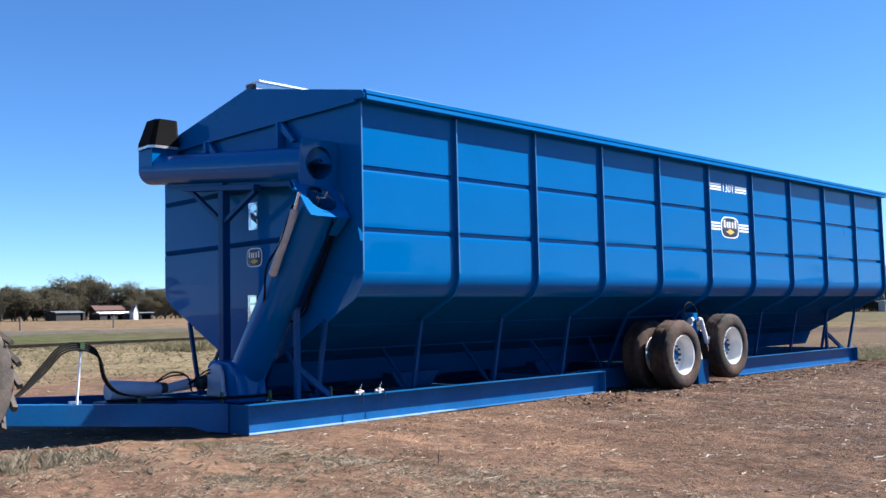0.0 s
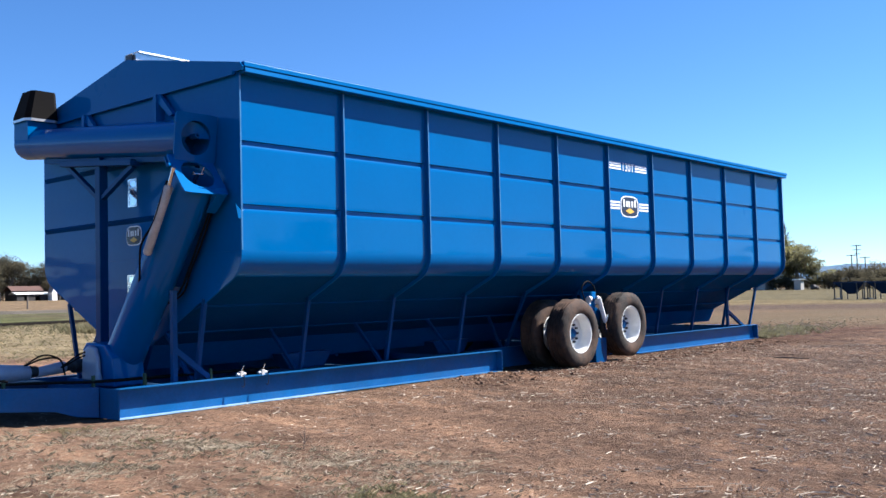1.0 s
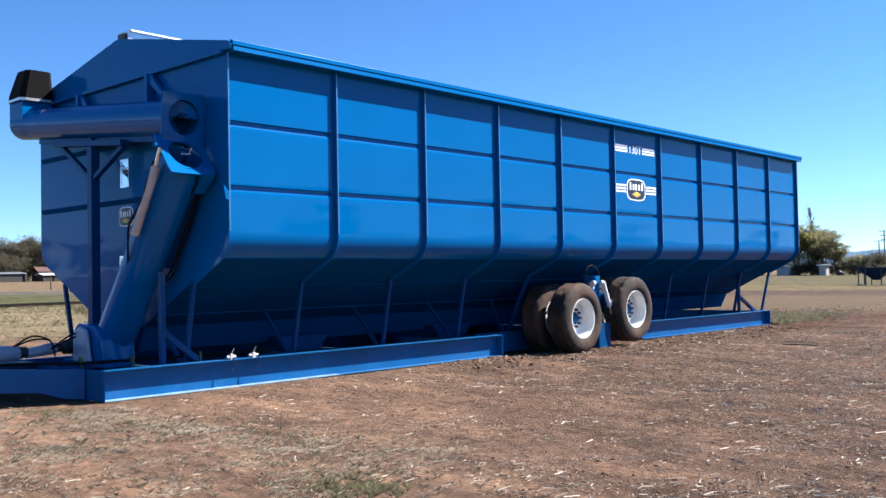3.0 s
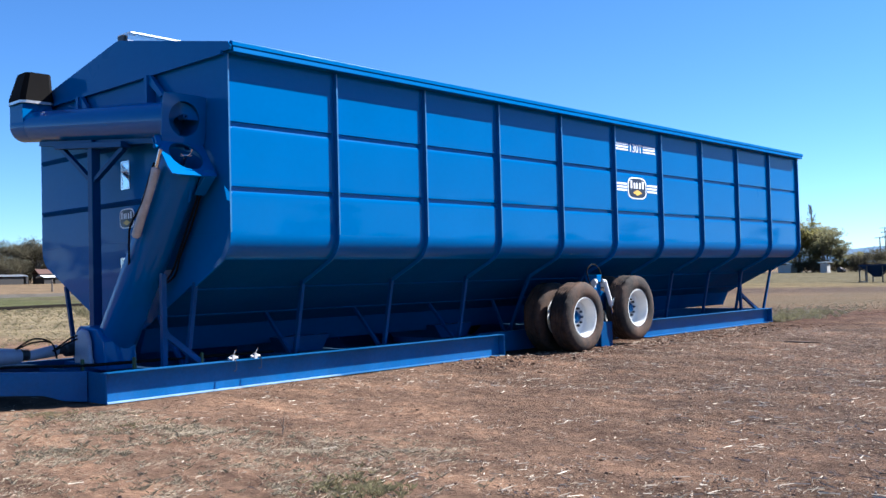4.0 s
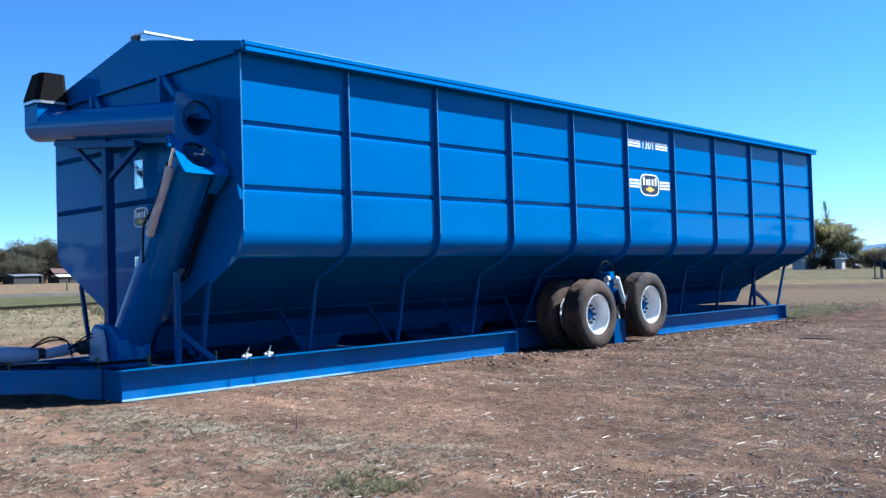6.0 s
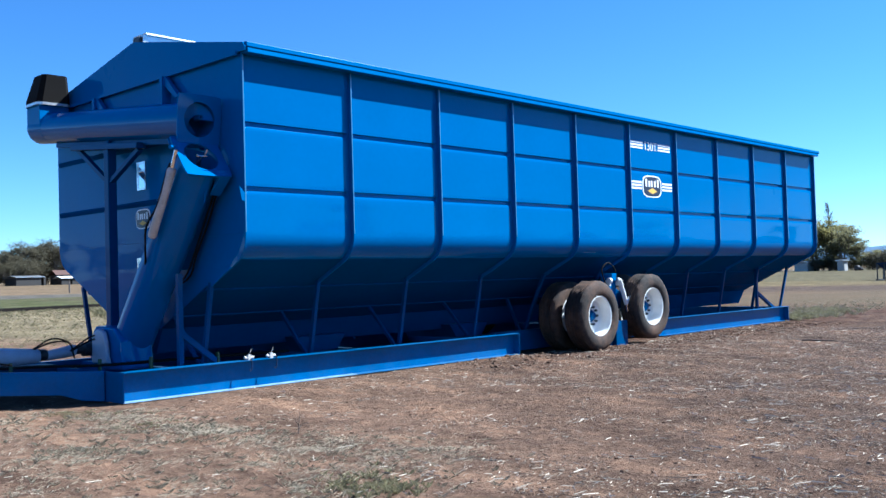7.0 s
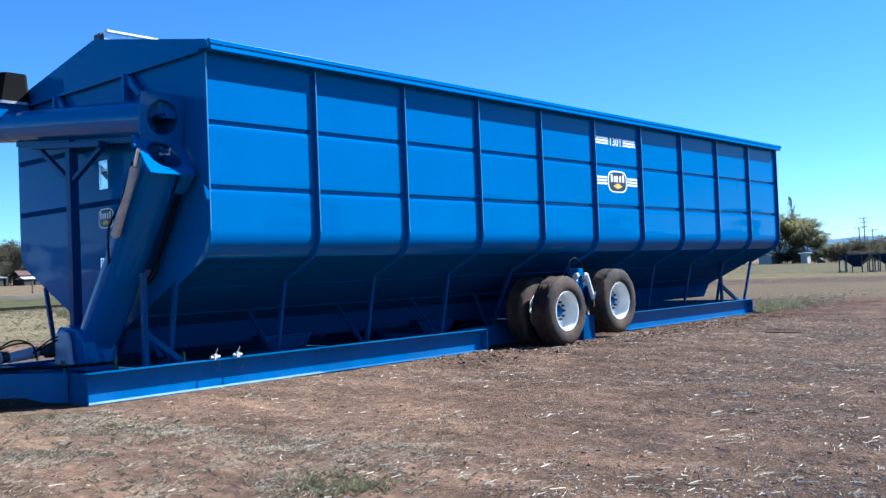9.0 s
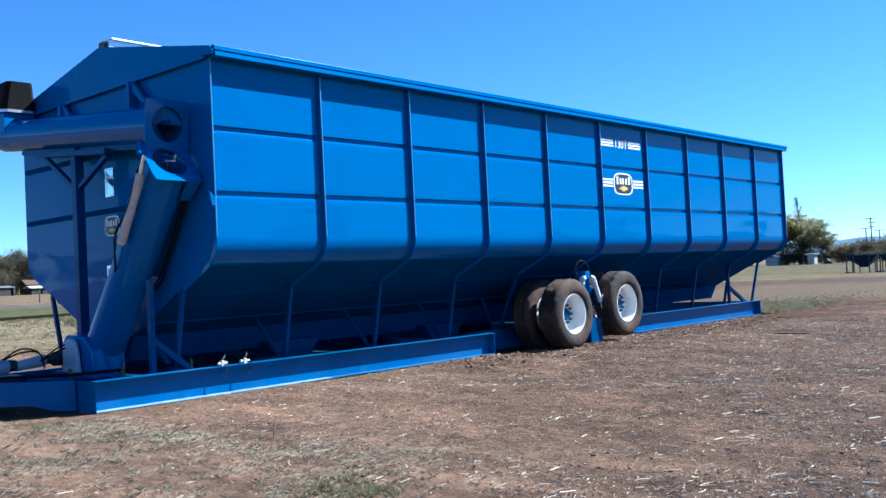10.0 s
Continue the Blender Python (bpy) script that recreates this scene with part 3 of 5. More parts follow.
def text_mesh(words, size, mat, parent, m):
    curve = bpy.data.curves.new("lettering", "FONT")
    curve.body, curve.size, curve.extrude, curve.align_x = words, size, 0.001, "CENTER"
    tmp = new("lettering_curve", curve)
    bpy.context.view_layer.update()
    me = bpy.data.meshes.new_from_object(tmp.evaluated_get(bpy.context.evaluated_depsgraph_get()))
    bpy.data.objects.remove(tmp)
    me.materials.clear()
    me.materials.append(mat)
    ob = new("lettering", me)
    ob.parent = parent
    ob.matrix_basis = m
    return tagged(ob, "white capacity lettering on blue steel")


text_mesh("130T", 0.20, M_white, fbin, pose(8.21, -0.004, 3.215, 90, 0, 0))


def front_put(name, outline, off, mat):
    g = Geo().prism([(MID * 2 - a, z) for a, z in outline], "x", -0.014 - off - 0.002, -0.014 - off)
    return part(name, g, mat, fbin)


badge(MID * 2 - 2.06, 1.985, 0.34, 0.24, front_put)


# sight windows in the front wall
def sight_window(y0, y1, z0, z1):
    fr = part("window_frame", Geo().box(-0.030, -0.013, y0 - 0.02, y1 + 0.02, z1, z1 + 0.025).box(-0.030, -0.013, y0 - 0.02, y1 + 0.02, z0 - 0.025, z0)
              .box(-0.030, -0.013, y0 - 0.02, y0, z0, z1).box(-0.030, -0.013, y1, y1 + 0.02, z0, z1).box(-0.030, -0.013, y0, y1, z1 - 0.10, z1 - 0.07), M_chrome, fbin, "shiny sight window frame")
    part("window_pane", Geo().box(-0.022, -0.016, y0, y1, z0, z1), M_glass, fr, "clear reflective pane")


sight_window(1.985, 2.145, 2.36, 2.65)
sight_window(2.015, 2.175, 1.17, 1.49)


# ---- base frame ----
RAIL_Y, RAIL_H, X0, X1 = 0.535, 0.312, -1.10, 14.70


def channel(x0, x1, y, s, label="", H=RAIL_H, foot=None):
    """C section open outwards; s = 1 when its mouth faces -y."""
    t, w = 0.009, 0.118
    web = (y + w - t, y + w) if s > 0 else (y - w, y - w + t)
    outer = (y, web[0]) if s > 0 else (web[1], y)
    rail = part("base_rail", Geo().box(x0, x1, web[0], web[1], 0.0, H), M_blue_frame, fbin, label)
    part("rail_flange", Geo().box(x0, x1, outer[0], outer[1], H - t, H), M_blue_frame, rail)
    if foot is None:
        # sunlight painted on the flange: pale at the front, bluer behind
        part("rail_foot", Geo().box(x0, x0 + 3.1, outer[0], outer[1], 0.0, t), M_flange_glare, rail, "pale bottom flange with sun glare in its paint")
        part("rail_foot", Geo().box(x0 + 3.1, x1, outer[0], outer[1], 0.0, t), M_edge, rail)
    else:
        part("rail_foot", Geo().box(x0, x1, outer[0], outer[1], 0.0, t), foot, rail)


channel(X0, 5.20, RAIL_Y, 1, "long blue channel rail on the soil")
channel(9.30, X1, RAIL_Y, 1, "", RAIL_H, M_blue_frame)
channel(X0, X1, W_BIN - RAIL_Y, -1, "", 0.245)
part("rail_end_plate", Geo().prism([(5.201, RAIL_Y + 0.016), (5.210, RAIL_Y), (5.220, RAIL_Y + 0.006), (5.220, RAIL_Y + 0.118), (5.201, RAIL_Y + 0.118)], "z", 0.0, RAIL_H), M_blue_frame, fbin)
part("recess_rail", Geo().box(5.15, 9.30, 0.98, 1.05, 0.0, RAIL_H), M_blue_frame, fbin)
for x in (5.21, 9.29):
    part("recess_web", Geo().box(x - 0.01, x + 0.01, RAIL_Y + 0.13, 0.98, 0.0, RAIL_H), M_blue_frame, fbin)
part("front_member", Geo().prism([(X0 - 0.012, RAIL_Y + 0.013), (X0 - 0.001, RAIL_Y), (X0 - 0.001, W_BIN - RAIL_Y), (X0 - 0.012, W_BIN - RAIL_Y)], "z", 0.002, RAIL_H - 0.003), M_blue_frame, fbin)
part("rail_end_plate", Geo().box(X1 + 0.001, X1 + 0.012, RAIL_Y - 0.002, RAIL_Y + 0.120, 0.0, RAIL_H), M_blue_frame, fbin)
part("rear_member", Geo().box(X1 - 0.07, X1 + 0.012, RAIL_Y + 0.122, W_BIN - RAIL_Y - 0.12, 0.002, RAIL_H - 0.003), M_blue_frame, fbin)
for x in (0.0, 3.0, 6.0, 9.0, 12.0):
    part("cross_member", Geo().box(x - 0.05, x + 0.05, RAIL_Y + 0.13 if x < 5 or x > 9.3 else 1.06, W_BIN - RAIL_Y - 0.13, 0.06, 0.22), M_blue_frame, fbin)


def hop_z(y):
    return PROFILE[9][1] - (y - PROFILE[9][0]) * math.tan(SLOPE)


# legs and braces at every rib
leg = None
for k in range(11):
    x = PITCH * k
    recess = 5.2 < x < 9.3
    for side in (1, -1):
        f = (lambda y: y) if side > 0 else (lambda y: W_BIN - y)
        foot = 0.92 if side < 0 else 1.10 if recess else 0.72 if k == 10 else 0.84
        head = 0.66 if side < 0 else 0.64
        xb = min(x, X1 - 0.06)
        part("leg", Geo().beam((xb, f(foot), RAIL_H - 0.10), (x if k < 10 else 14.96, f(head), hop_z(head)), 0.046, 0.046, (1, 0, 0)), M_blue_low_shade, fbin)
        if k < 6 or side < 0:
            part("brace", Geo().beam((xb, f(foot + 0.06), RAIL_H - 0.04), (x if k < 10 else 14.9, f(1.42), hop_z(1.42)), 0.040, 0.040, (1, 0, 0)), M_blue_low_shade, fbin)
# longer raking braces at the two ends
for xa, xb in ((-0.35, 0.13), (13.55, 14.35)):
    part("end_post", Geo().beam((xa, 0.72, RAIL_H - 0.02), (xa, 0.72, 1.30), 0.055, 0.055, (1, 0, 0)), M_blue_low_shade, fbin)
    part("end_brace", Geo().beam((xa, 0.72, 0.66), (xb, 0.72, RAIL_H - 0.02), 0.06, 0.06, (0, 1, 0)), M_blue_low_shade, fbin)

# gate boxes under the trough, the rear ones added to block bright gaps
for x in (2.3, 5.3, 9.8, 11.1):
    part("gate_box", Geo().prism([(x - 0.45, 0.45), (x + 0.45, 0.45), (x + 0.30, 0.24), (x - 0.30, 0.24)], "y", MID - 0.55, MID + 0.55), M_blue_low_shade if x < 9 else M_blue_shade, fbin, bevel=0.01)

# valves on the rail
for x, y in ((0.42, 0.57), (0.72, 0.57)):
    g = Geo().pipe([(x - 0.06, y, RAIL_H + 0.026), (x + 0.06, y, RAIL_H + 0.026)], 0.018, 10).box(x - 0.02, x + 0.02, y - 0.02, y + 0.02, RAIL_H - 0.002, RAIL_H + 0.06)
    valve = part("valve", g, M_cyl, fbin, "grey steel hydraulic valve", smooth=True)
    part("valve_handle", Geo().beam((x, y, RAIL_H + 0.055), (x + 0.03, y - 0.01, RAIL_H + 0.12), 0.014, 0.010), M_chrome, valve)


# small hooks over the rail's edge, added to cast hooked shadows below
for x in (0.43, 0.77):
    part("shadow_hook", Geo().pipe([(x, 0.56, RAIL_H + 0.012), (x, 0.525, RAIL_H + 0.006), (x, 0.52, RAIL_H - 0.03), (x - 0.004, 0.52, 0.215), (x - 0.02, 0.52, 0.195), (x - 0.04, 0.52, 0.21)], [0.006, 0.006, 0.007, 0.008, 0.008, 0.005], 8), M_navy, fbin, smooth=True)


# ---- auger ----
AX = -0.33
LOW, TOP = Vector((AX, 1.79, 0.52)), Vector((AX, 0.30, 2.49))
axis_dir = (TOP - LOW).normalized()
lower = part("lower_auger_tube", Geo().pipe([LOW - axis_dir * 0.40, TOP], 0.222, 32, False), M_blue, fbin, "fat blue auger tube in shade", smooth=True)
across = Vector((1, 0, 0))
along = across.cross(axis_dir).normalized()


def square_flange(centre, a, b, n, half, hole, thick, mat, parent, label):
    """A square plate with a round hole."""
    g = Geo()
    k = 32
    for d in (0, thick):
        for i in range(k):
            t = 2 * math.pi * i / k
            c, s = math.cos(t), math.sin(t)
            q = 1 / max(abs(c), abs(s))
            q = min(q, 1.36)
            for r in (hole, half * q):
                p = centre + a * (c * r) + b * (s * r) + n * d
                g.v.append(tuple(p))
    for i in range(k):
        j = (i + 1) % k
        for o in (0, 2 * k):
            g.f.append((o + 2 * i, o + 2 * i + 1, o + 2 * j + 1, o + 2 * j))
        g.f.append((2 * i + 1, 2 * j + 1, 2 * k + 2 * j + 1, 2 * k + 2 * i + 1))
        g.f.append((2 * i, 2 * j, 2 * k + 2 * j, 2 * k + 2 * i))
    return part(name="flange", g=g, mat=mat, parent=parent, label=label)


plate_up, plate_n = Vector((0, 0.61, 0.79)).normalized(), Vector((0, -0.79, 0.61)).normalized()
square_flange(TOP + plate_n * 0.03, across, plate_up, plate_n, 0.278, 0.19, 0.022, M_blue, lower, "bright blue hinge flange plate")
# dark disc across the tube stands in for its shaded hollow
part("throat_shade", Geo().pipe([TOP - axis_dir * 0.30, TOP - axis_dir * 0.28], 0.213, 24), M_dark, lower, smooth=True)
part("auger_shaft_end", Geo().pipe([TOP - axis_dir * 0.3, TOP + axis_dir * 0.05], 0.028, 10).pipe([TOP + axis_dir * 0.04 - across * 0.06, TOP + axis_dir * 0.05 + across * 0.07], 0.010, 8).pipe([TOP + axis_dir * 0.04 + across * 0.05, TOP + axis_dir * 0.13 + across * 0.05], 0.009, 8).pipe([TOP + axis_dir * 0.03 - across * 0.05, TOP + axis_dir * 0.07 - across * 0.05], 0.012, 8), M_chrome, lower, "shiny drive dog")
# stiffener under the flange
part("tube_bracket", Geo().prism([(TOP.y - 0.05, TOP.z - 0.20), (TOP.y + 0.02, TOP.z - 0.45), (TOP.y - 0.08, TOP.z - 0.12)], "x", AX + 0.05, AX + 0.07), M_blue, lower)

gus = [(0.106, 2.288), (0.126, 2.372), (0.304, 2.117)]
part("tube_gusset", Geo().prism(gus, "x", AX + 0.12, AX + 0.25), M_blue, lower, "blue gusset under the hinge flange", bevel=0.004)
# stay plates between the tube and the end wall
for t0, t1 in ((0.45, 0.92),):
    p, q = LOW.lerp(TOP, t0) + along * 0.10 + across * 0.235, LOW.lerp(TOP, t1) + along * 0.10 + across * 0.235
    part("stay_plate", Geo().beam(p, q, 0.17, 0.014, tuple(along)), M_blue_low_shade, lower)
part("stay_edge", Geo().beam(LOW.lerp(TOP, 0.46) + along * 0.12 + across * 0.16, LOW.lerp(TOP, 0.92) + along * 0.12 + across * 0.16, 0.012, 0.05, tuple(along)), M_blue_low_shade, lower)

# boot at the foot
boot = part("auger_boot", Geo().prism([(1.52, 0.24), (1.56, 0.56), (1.72, 0.71), (2.14, 0.73), (2.22, 0.66), (2.24, 0.24)], "x", AX - 0.27, AX + 0.12), M_blue, fbin, "blue auger boot housing", bevel=0.02)
part("boot_cover", Geo().prism([(1.72, 0.31), (1.76, 0.40), (1.78, 0.56), (1.84, 0.68), (1.98, 0.70), (2.10, 0.64), (2.12, 0.31)], "x", AX - 0.34, AX - 0.285), M_grey, boot, "pale grey gearbox cover", bevel=0.02)

# upper auger folded across the front
AXU = -0.285
U0, U1 = Vector((AXU, 0.375, 2.928)), Vector((AXU, 3.835, 3.288))
udir = (U1 - U0).normalized()
uside = Vector((1, 0, 0))
uup = uside.cross(udir).normalized()
if uup.z < 0:
    uup = -uup
upper_tube = part("upper_auger_tube", Geo().pipe([U0, U1], 0.195, 32, False), M_blue, fbin, "blue auger tube folded flat across the front", smooth=True)
square_flange(U0 - udir * 0.025, uside, uup, udir, 0.262, 0.185, 0.022, M_blue, upper_tube, "blue hinge flange plate in shade")
# darker blue disc gives the upper tube's hollow its shade
part("throat_shade", Geo().pipe([U0 + udir * 0.28, U0 + udir * 0.30], 0.193, 24), M_blue_low_shade, upper_tube, smooth=True)
part("auger_shaft_end", Geo().lathe([(0.0, 0.012), (-0.05, 0.014), (-0.05, 0.030), (0.06, 0.030)], 16).moved(Matrix.Translation(U0 + uup * 0.02)), M_blue_low_shade, upper_tube, smooth=True)


def flight(centre, d, a, b, r0, r1, turns, length, n=28):
    g = Geo()
    for i in range(n + 1):
        t = 2 * math.pi * turns * i / n
        p = centre + d * (length * i / n)
        w = a * math.cos(t) + b * math.sin(t)
        g.v += [tuple(p + w * r0), tuple(p + w * r1), tuple(p + w * r0 + d * 0.008), tuple(p + w * r1 + d * 0.008)]
    for i in range(n):
        k = 4 * i
        g.f += [(k, k + 1, k + 5, k + 4), (k + 2, k + 6, k + 7, k + 3), (k + 1, k + 3, k + 7, k + 5)]
    return g


part("auger_flight", flight(U0 - udir * 0.01, udir, uside, uup, 0.03, 0.178, 0.85, 0.22), M_blue, upper_tube, "blue auger flight end", smooth=True)

# elbow and rubber spout at the outer end
SPC = Vector((AXU, 4.015, 0))
END = U1 + udir * 0.39
elbow = Geo().pipe([U1 - udir * 0.03, U1, END - udir * 0.015, END], [0.196, 0.199, 0.199, 0.185], 32)
elbow.box(SPC.x - 0.195, SPC.x + 0.195, SPC.y - 0.19, SPC.y + 0.195, 3.31, 3.60)
part("elbow", elbow, M_blue, upper_tube, "blue outlet box with square neck", smooth=True)
part("elbow_bolt", Geo().pipe([END - udir * 0.02, END + udir * 0.03], 0.02, 8), M_dark, upper_tube)


def spout_ring(z, h, cy):
    out = []
    for k in range(20):
        t = 2 * math.pi * k / 20
        c, s = math.cos(t), math.sin(t)
        q = min(1 / max(abs(c), abs(s)), 1.32)
        out.append((SPC.x + c * h * q, cy + s * h * q, z))
    return out


sp = Geo()
rr = [spout_ring(3.58, 0.222, SPC.y), spout_ring(3.66, 0.222, SPC.y), spout_ring(3.98, 0.165, SPC.y - 0.10), spout_ring(3.98, 0.152, SPC.y - 0.10), spout_ring(3.64, 0.205, SPC.y)]
sp.v = [p for r in rr for p in r]
sp.f = [(i * 20 + k, i * 20 + (k + 1) % 20, (i + 1) * 20 + (k + 1) % 20, (i + 1) * 20 + k) for i in range(4) for k in range(20)]
spout = part("rubber_spout", sp, M_black_rubber, upper_tube, "black rubber discharge spout", smooth=True)
band = Geo()
rr = [spout_ring(3.585, 0.228, SPC.y), spout_ring(3.62, 0.228, SPC.y)]
band.v = rr[0] + rr[1]
band.f = [(k, (k + 1) % 20, 20 + (k + 1) % 20, 20 + k) for k in range(20)]
part("spout_band", band, M_galv, upper_tube, "metal clamping band")

# cradle: post with a tee and two struts, in shade-darkened blue
part("cradle_post", Geo().box(-0.36, -0.25, 2.24, 2.35, 0.66, 2.93), M_blue_low_shade, fbin, bevel=0.008)
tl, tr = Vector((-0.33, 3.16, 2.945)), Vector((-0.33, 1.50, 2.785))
part("cradle_arm", Geo().beam(tl, tr, 0.12, 0.07), M_blue_low_shade, fbin, bevel=0.006)
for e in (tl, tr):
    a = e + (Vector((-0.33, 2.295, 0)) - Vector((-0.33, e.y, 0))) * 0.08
    part("cradle_strut", Geo().beam((-0.31, a.y, a.z - 0.03), (-0.31, 2.295, 2.42), 0.05, 0.06, (1, 0, 0)), M_blue_low_shade, fbin)
part("tube_keel", Geo().beam((AXU, 0.78, 2.748), (AXU, 3.73, 3.048), 0.05, 0.06), M_blue_low_shade, upper_tube)

# fold cylinder beside the lower tube
CB, CT = Vector((-0.62, 0.795, 1.693)), Vector((-0.62, 0.355, 2.39))
cd = (CT - CB).normalized()
cyl = part("fold_cylinder", Geo().pipe([CB, CB + cd * 0.02, CT - cd * 0.02, CT], [0.034, 0.047, 0.047, 0.034], 16), M_cyl, fbin, "grey hydraulic fold cylinder", smooth=True)
part("cylinder_rod", Geo().pipe([CT - cd * 0.02, (-0.62, 0.265, 2.567)], 0.022, 12), M_chrome, cyl, "bright cylinder rod", smooth=True)
part("hinge_lug", Geo().pipe([(-0.66, 0.32, 2.60), (-0.60, 0.34, 2.61), (-0.10, 0.60, 2.69)], 0.022, 12), M_blue, fbin, smooth=True)
for x in (-0.47, -0.12):
    part("hinge_plate", Geo().beam((x, 0.58, 2.64), (x, 0.63, 2.74), 0.016, 0.07, (1, 0, 0)), M_blue, fbin)


def hose(pts, r=0.014, steps=10):
    """A hose bent smoothly through the points."""
    P = [Vector(p) for p in pts]
    P = [P[0] * 2 - P[1]] + P + [P[-1] * 2 - P[-2]]
    out = []
    for i in range(1, len(P) - 2):
        for k in range(steps):
            t = k / steps
            a, b, c, d = P[i - 1], P[i], P[i + 1], P[i + 2]
            out.append(0.5 * ((2 * b) + (c - a) * t + (2 * a - 5 * b + 4 * c - d) * t * t + (3 * b - a - 3 * c + d) * t ** 3))
    out.append(P[-2])
    return Geo().pipe(out, r, 8)


part("hose", hose([(-0.64, 0.36, 2.44), (-0.66, 0.42, 2.30), (-0.66, 0.585, 2.03), (-0.66, 0.76, 1.88), (-0.64, 0.88, 1.78), (-0.61, 0.95, 1.64), (-0.59, 0.99, 1.51), (-0.54, 1.08, 1.41)], 0.012), M_hose, fbin, smooth=True)


for k in range(2):
    path = [LOW.lerp(TOP, t) + along * a + across * (0.22 + 0.03 * k) for t, a in ((0.90, 0.14), (0.72, 0.17 + 0.02 * k), (0.56, 0.20), (0.46, 0.20 + 0.03 * k), (0.38, 0.13), (0.33, 0.02))]
    part("hose", hose(path, 0.011), M_hose, fbin, smooth=True)


# ---- wheels ----
R_T, W_T = 0.535, 0.36


def tyre_mesh():
    h = W_T / 2
    prof = [(-h * 0.80, 0.300), (-h * 0.96, 0.345), (-h * 1.0, 0.40), (-h * 0.97, 0.455), (-h * 0.86, 0.505), (-h * 0.76, 0.524)]
    y = -h * 0.70
    for k in range(5):
        a = -h * 0.70 + 1.4 * h * k / 5
        b = -h * 0.70 + 1.4 * h * (k + 1) / 5
        prof += [(a + 0.004, R_T), (b - 0.008, R_T), (b - 0.006, R_T - 0.012), (b + 0.002, R_T - 0.012)]
    prof = prof[:-2]
    prof += [(h * 0.76, 0.524), (h * 0.86, 0.505), (h * 0.97, 0.455), (h, 0.40), (h * 0.96, 0.345), (h * 0.80, 0.300), (h * 0.6, 0.285)]
    g = Geo().lathe(prof, 96)
    # dried mud and wear make the tread uneven
    for i, (x, y, z) in enumerate(g.v):
        r = math.hypot(x, z)
        if r > 0.47:
            k = 1 + (0.022 * noise.noise((x * 9, y * 9, z * 9)) + 0.014 * noise.noise((x * 23, y * 23, z * 23))) * min(1, (r - 0.47) / 0.04)
            g.v[i] = (x * k, y, z * k)
    return g


def rim_mesh():
    h = W_T / 2
    prof = [(-h * 0.80, 0.312), (-h * 0.86, 0.308), (-h * 0.84, 0.292), (-h * 0.5, 0.275), (h * 0.05, 0.268), (h * 0.18, 0.235), (h * 0.12, 0.18), (h * 0.16, 0.10)]
    back = [(h * 0.24, 0.10), (h * 0.26, 0.24), (h * 0.14, 0.283), (h * 0.84, 0.292), (h * 0.80, 0.312)]
    return Geo().lathe(prof + back, 56)


def wheel(x, y, z, spin, first=[]):
    w = new("wheel")
    w.parent = fbin
    w.matrix_basis = pose(x, y, z, 0, spin, 0)
    if not first:
        first.append((part("tyre", tyre_mesh(), M_rubber, w, "dusty worn black truck tyre", smooth=True),
                      part("rim", rim_mesh(), M_white_rim, w, "white painted dished rim", smooth=True),
                      part("hub", Geo().lathe([(-0.03, 0.0), (-0.03, 0.055), (-0.01, 0.075), (0.03, 0.085), (0.03, 0.10), (0.2, 0.10)], 24), M_blue_low_shade, w, "blue wheel hub", smooth=True),
                      part("wheel_nut", Geo().pipe([(0.138, -0.012, 0), (0.138, 0.03, 0)], 0.019, 6), M_dark, w)))
    else:
        for o in first[0][:3]:
            shared(o.name.split(".")[0], o, Matrix(), w)
    for k in range(10):
        shared("wheel_nut", first[0][3], Matrix.Rotation(2 * math.pi * (k + 0.5) / 10, 4, "Y"), w)
    return w


HUBS = []
for x, z in ((6.38, 0.515), (7.93, 0.60)):
    wheel(x, 0.03, z, 20 * x)
    wheel(x, 0.53, z, 20 * x).matrix_basis = pose(x, 0.53, z, 0, 31 * x, 180)
    for y in (W_BIN - 0.03, W_BIN - 0.58):
        w = wheel(x, y, z, 31)
        w.matrix_basis = pose(x, y, z, 0, 31, 180)
    for y in (0.0, W_BIN):
        s = 1 if y == 0 else -1
        part("axle", Geo().pipe([(x, y + s * 0.10, z), (x, y + s * 0.95, z)], 0.06, 14), M_blue_low_shade, fbin, smooth=True)
part("walking_beam", Geo().prism([(6.30, 0.42), (6.46, 0.60), (7.05, 0.98), (7.25, 0.98), (8.02, 0.68), (7.90, 0.48), (7.15, 0.70)], "y", 0.26, 0.36), M_blue_low_shade, fbin, bevel=0.01)
part("jack_post", Geo().box(6.98, 7.18, 0.10, 0.24, 0.02, 1.10), M_blue, fbin, "blue jacking post", bevel=0.01)
part("jack_head", Geo().box(7.01, 7.15, 0.06, 0.28, 1.04, 1.16), M_blue, fbin, bevel=0.01)
for x0 in (6.93, 7.17):
    part("jack_ear", Geo().pipe([(x0, 0.07, 1.045), (x0 + 0.05, 0.07, 1.045)], 0.045, 12).box(x0 + 0.005, x0 + 0.045, 0.06, 0.14, 0.96, 1.05), M_white_rim, fbin, "white painted pin lug")
part("jack_foot", Geo().box(7.02, 7.36, 0.02, 0.36, 0.0, 0.40), M_blue_low_shade, fbin, bevel=0.01)
jack = part("lift_cylinder", Geo().pipe([(7.18, 0.03, 1.06), (7.36, 0.03, 0.66)], 0.036, 14), M_white_rim, fbin, "white hydraulic lift cylinder", smooth=True)
part("cylinder_rod", Geo().pipe([(7.36, 0.03, 0.66), (7.45, 0.05, 0.45)], 0.022, 12), M_chrome, jack, smooth=True)
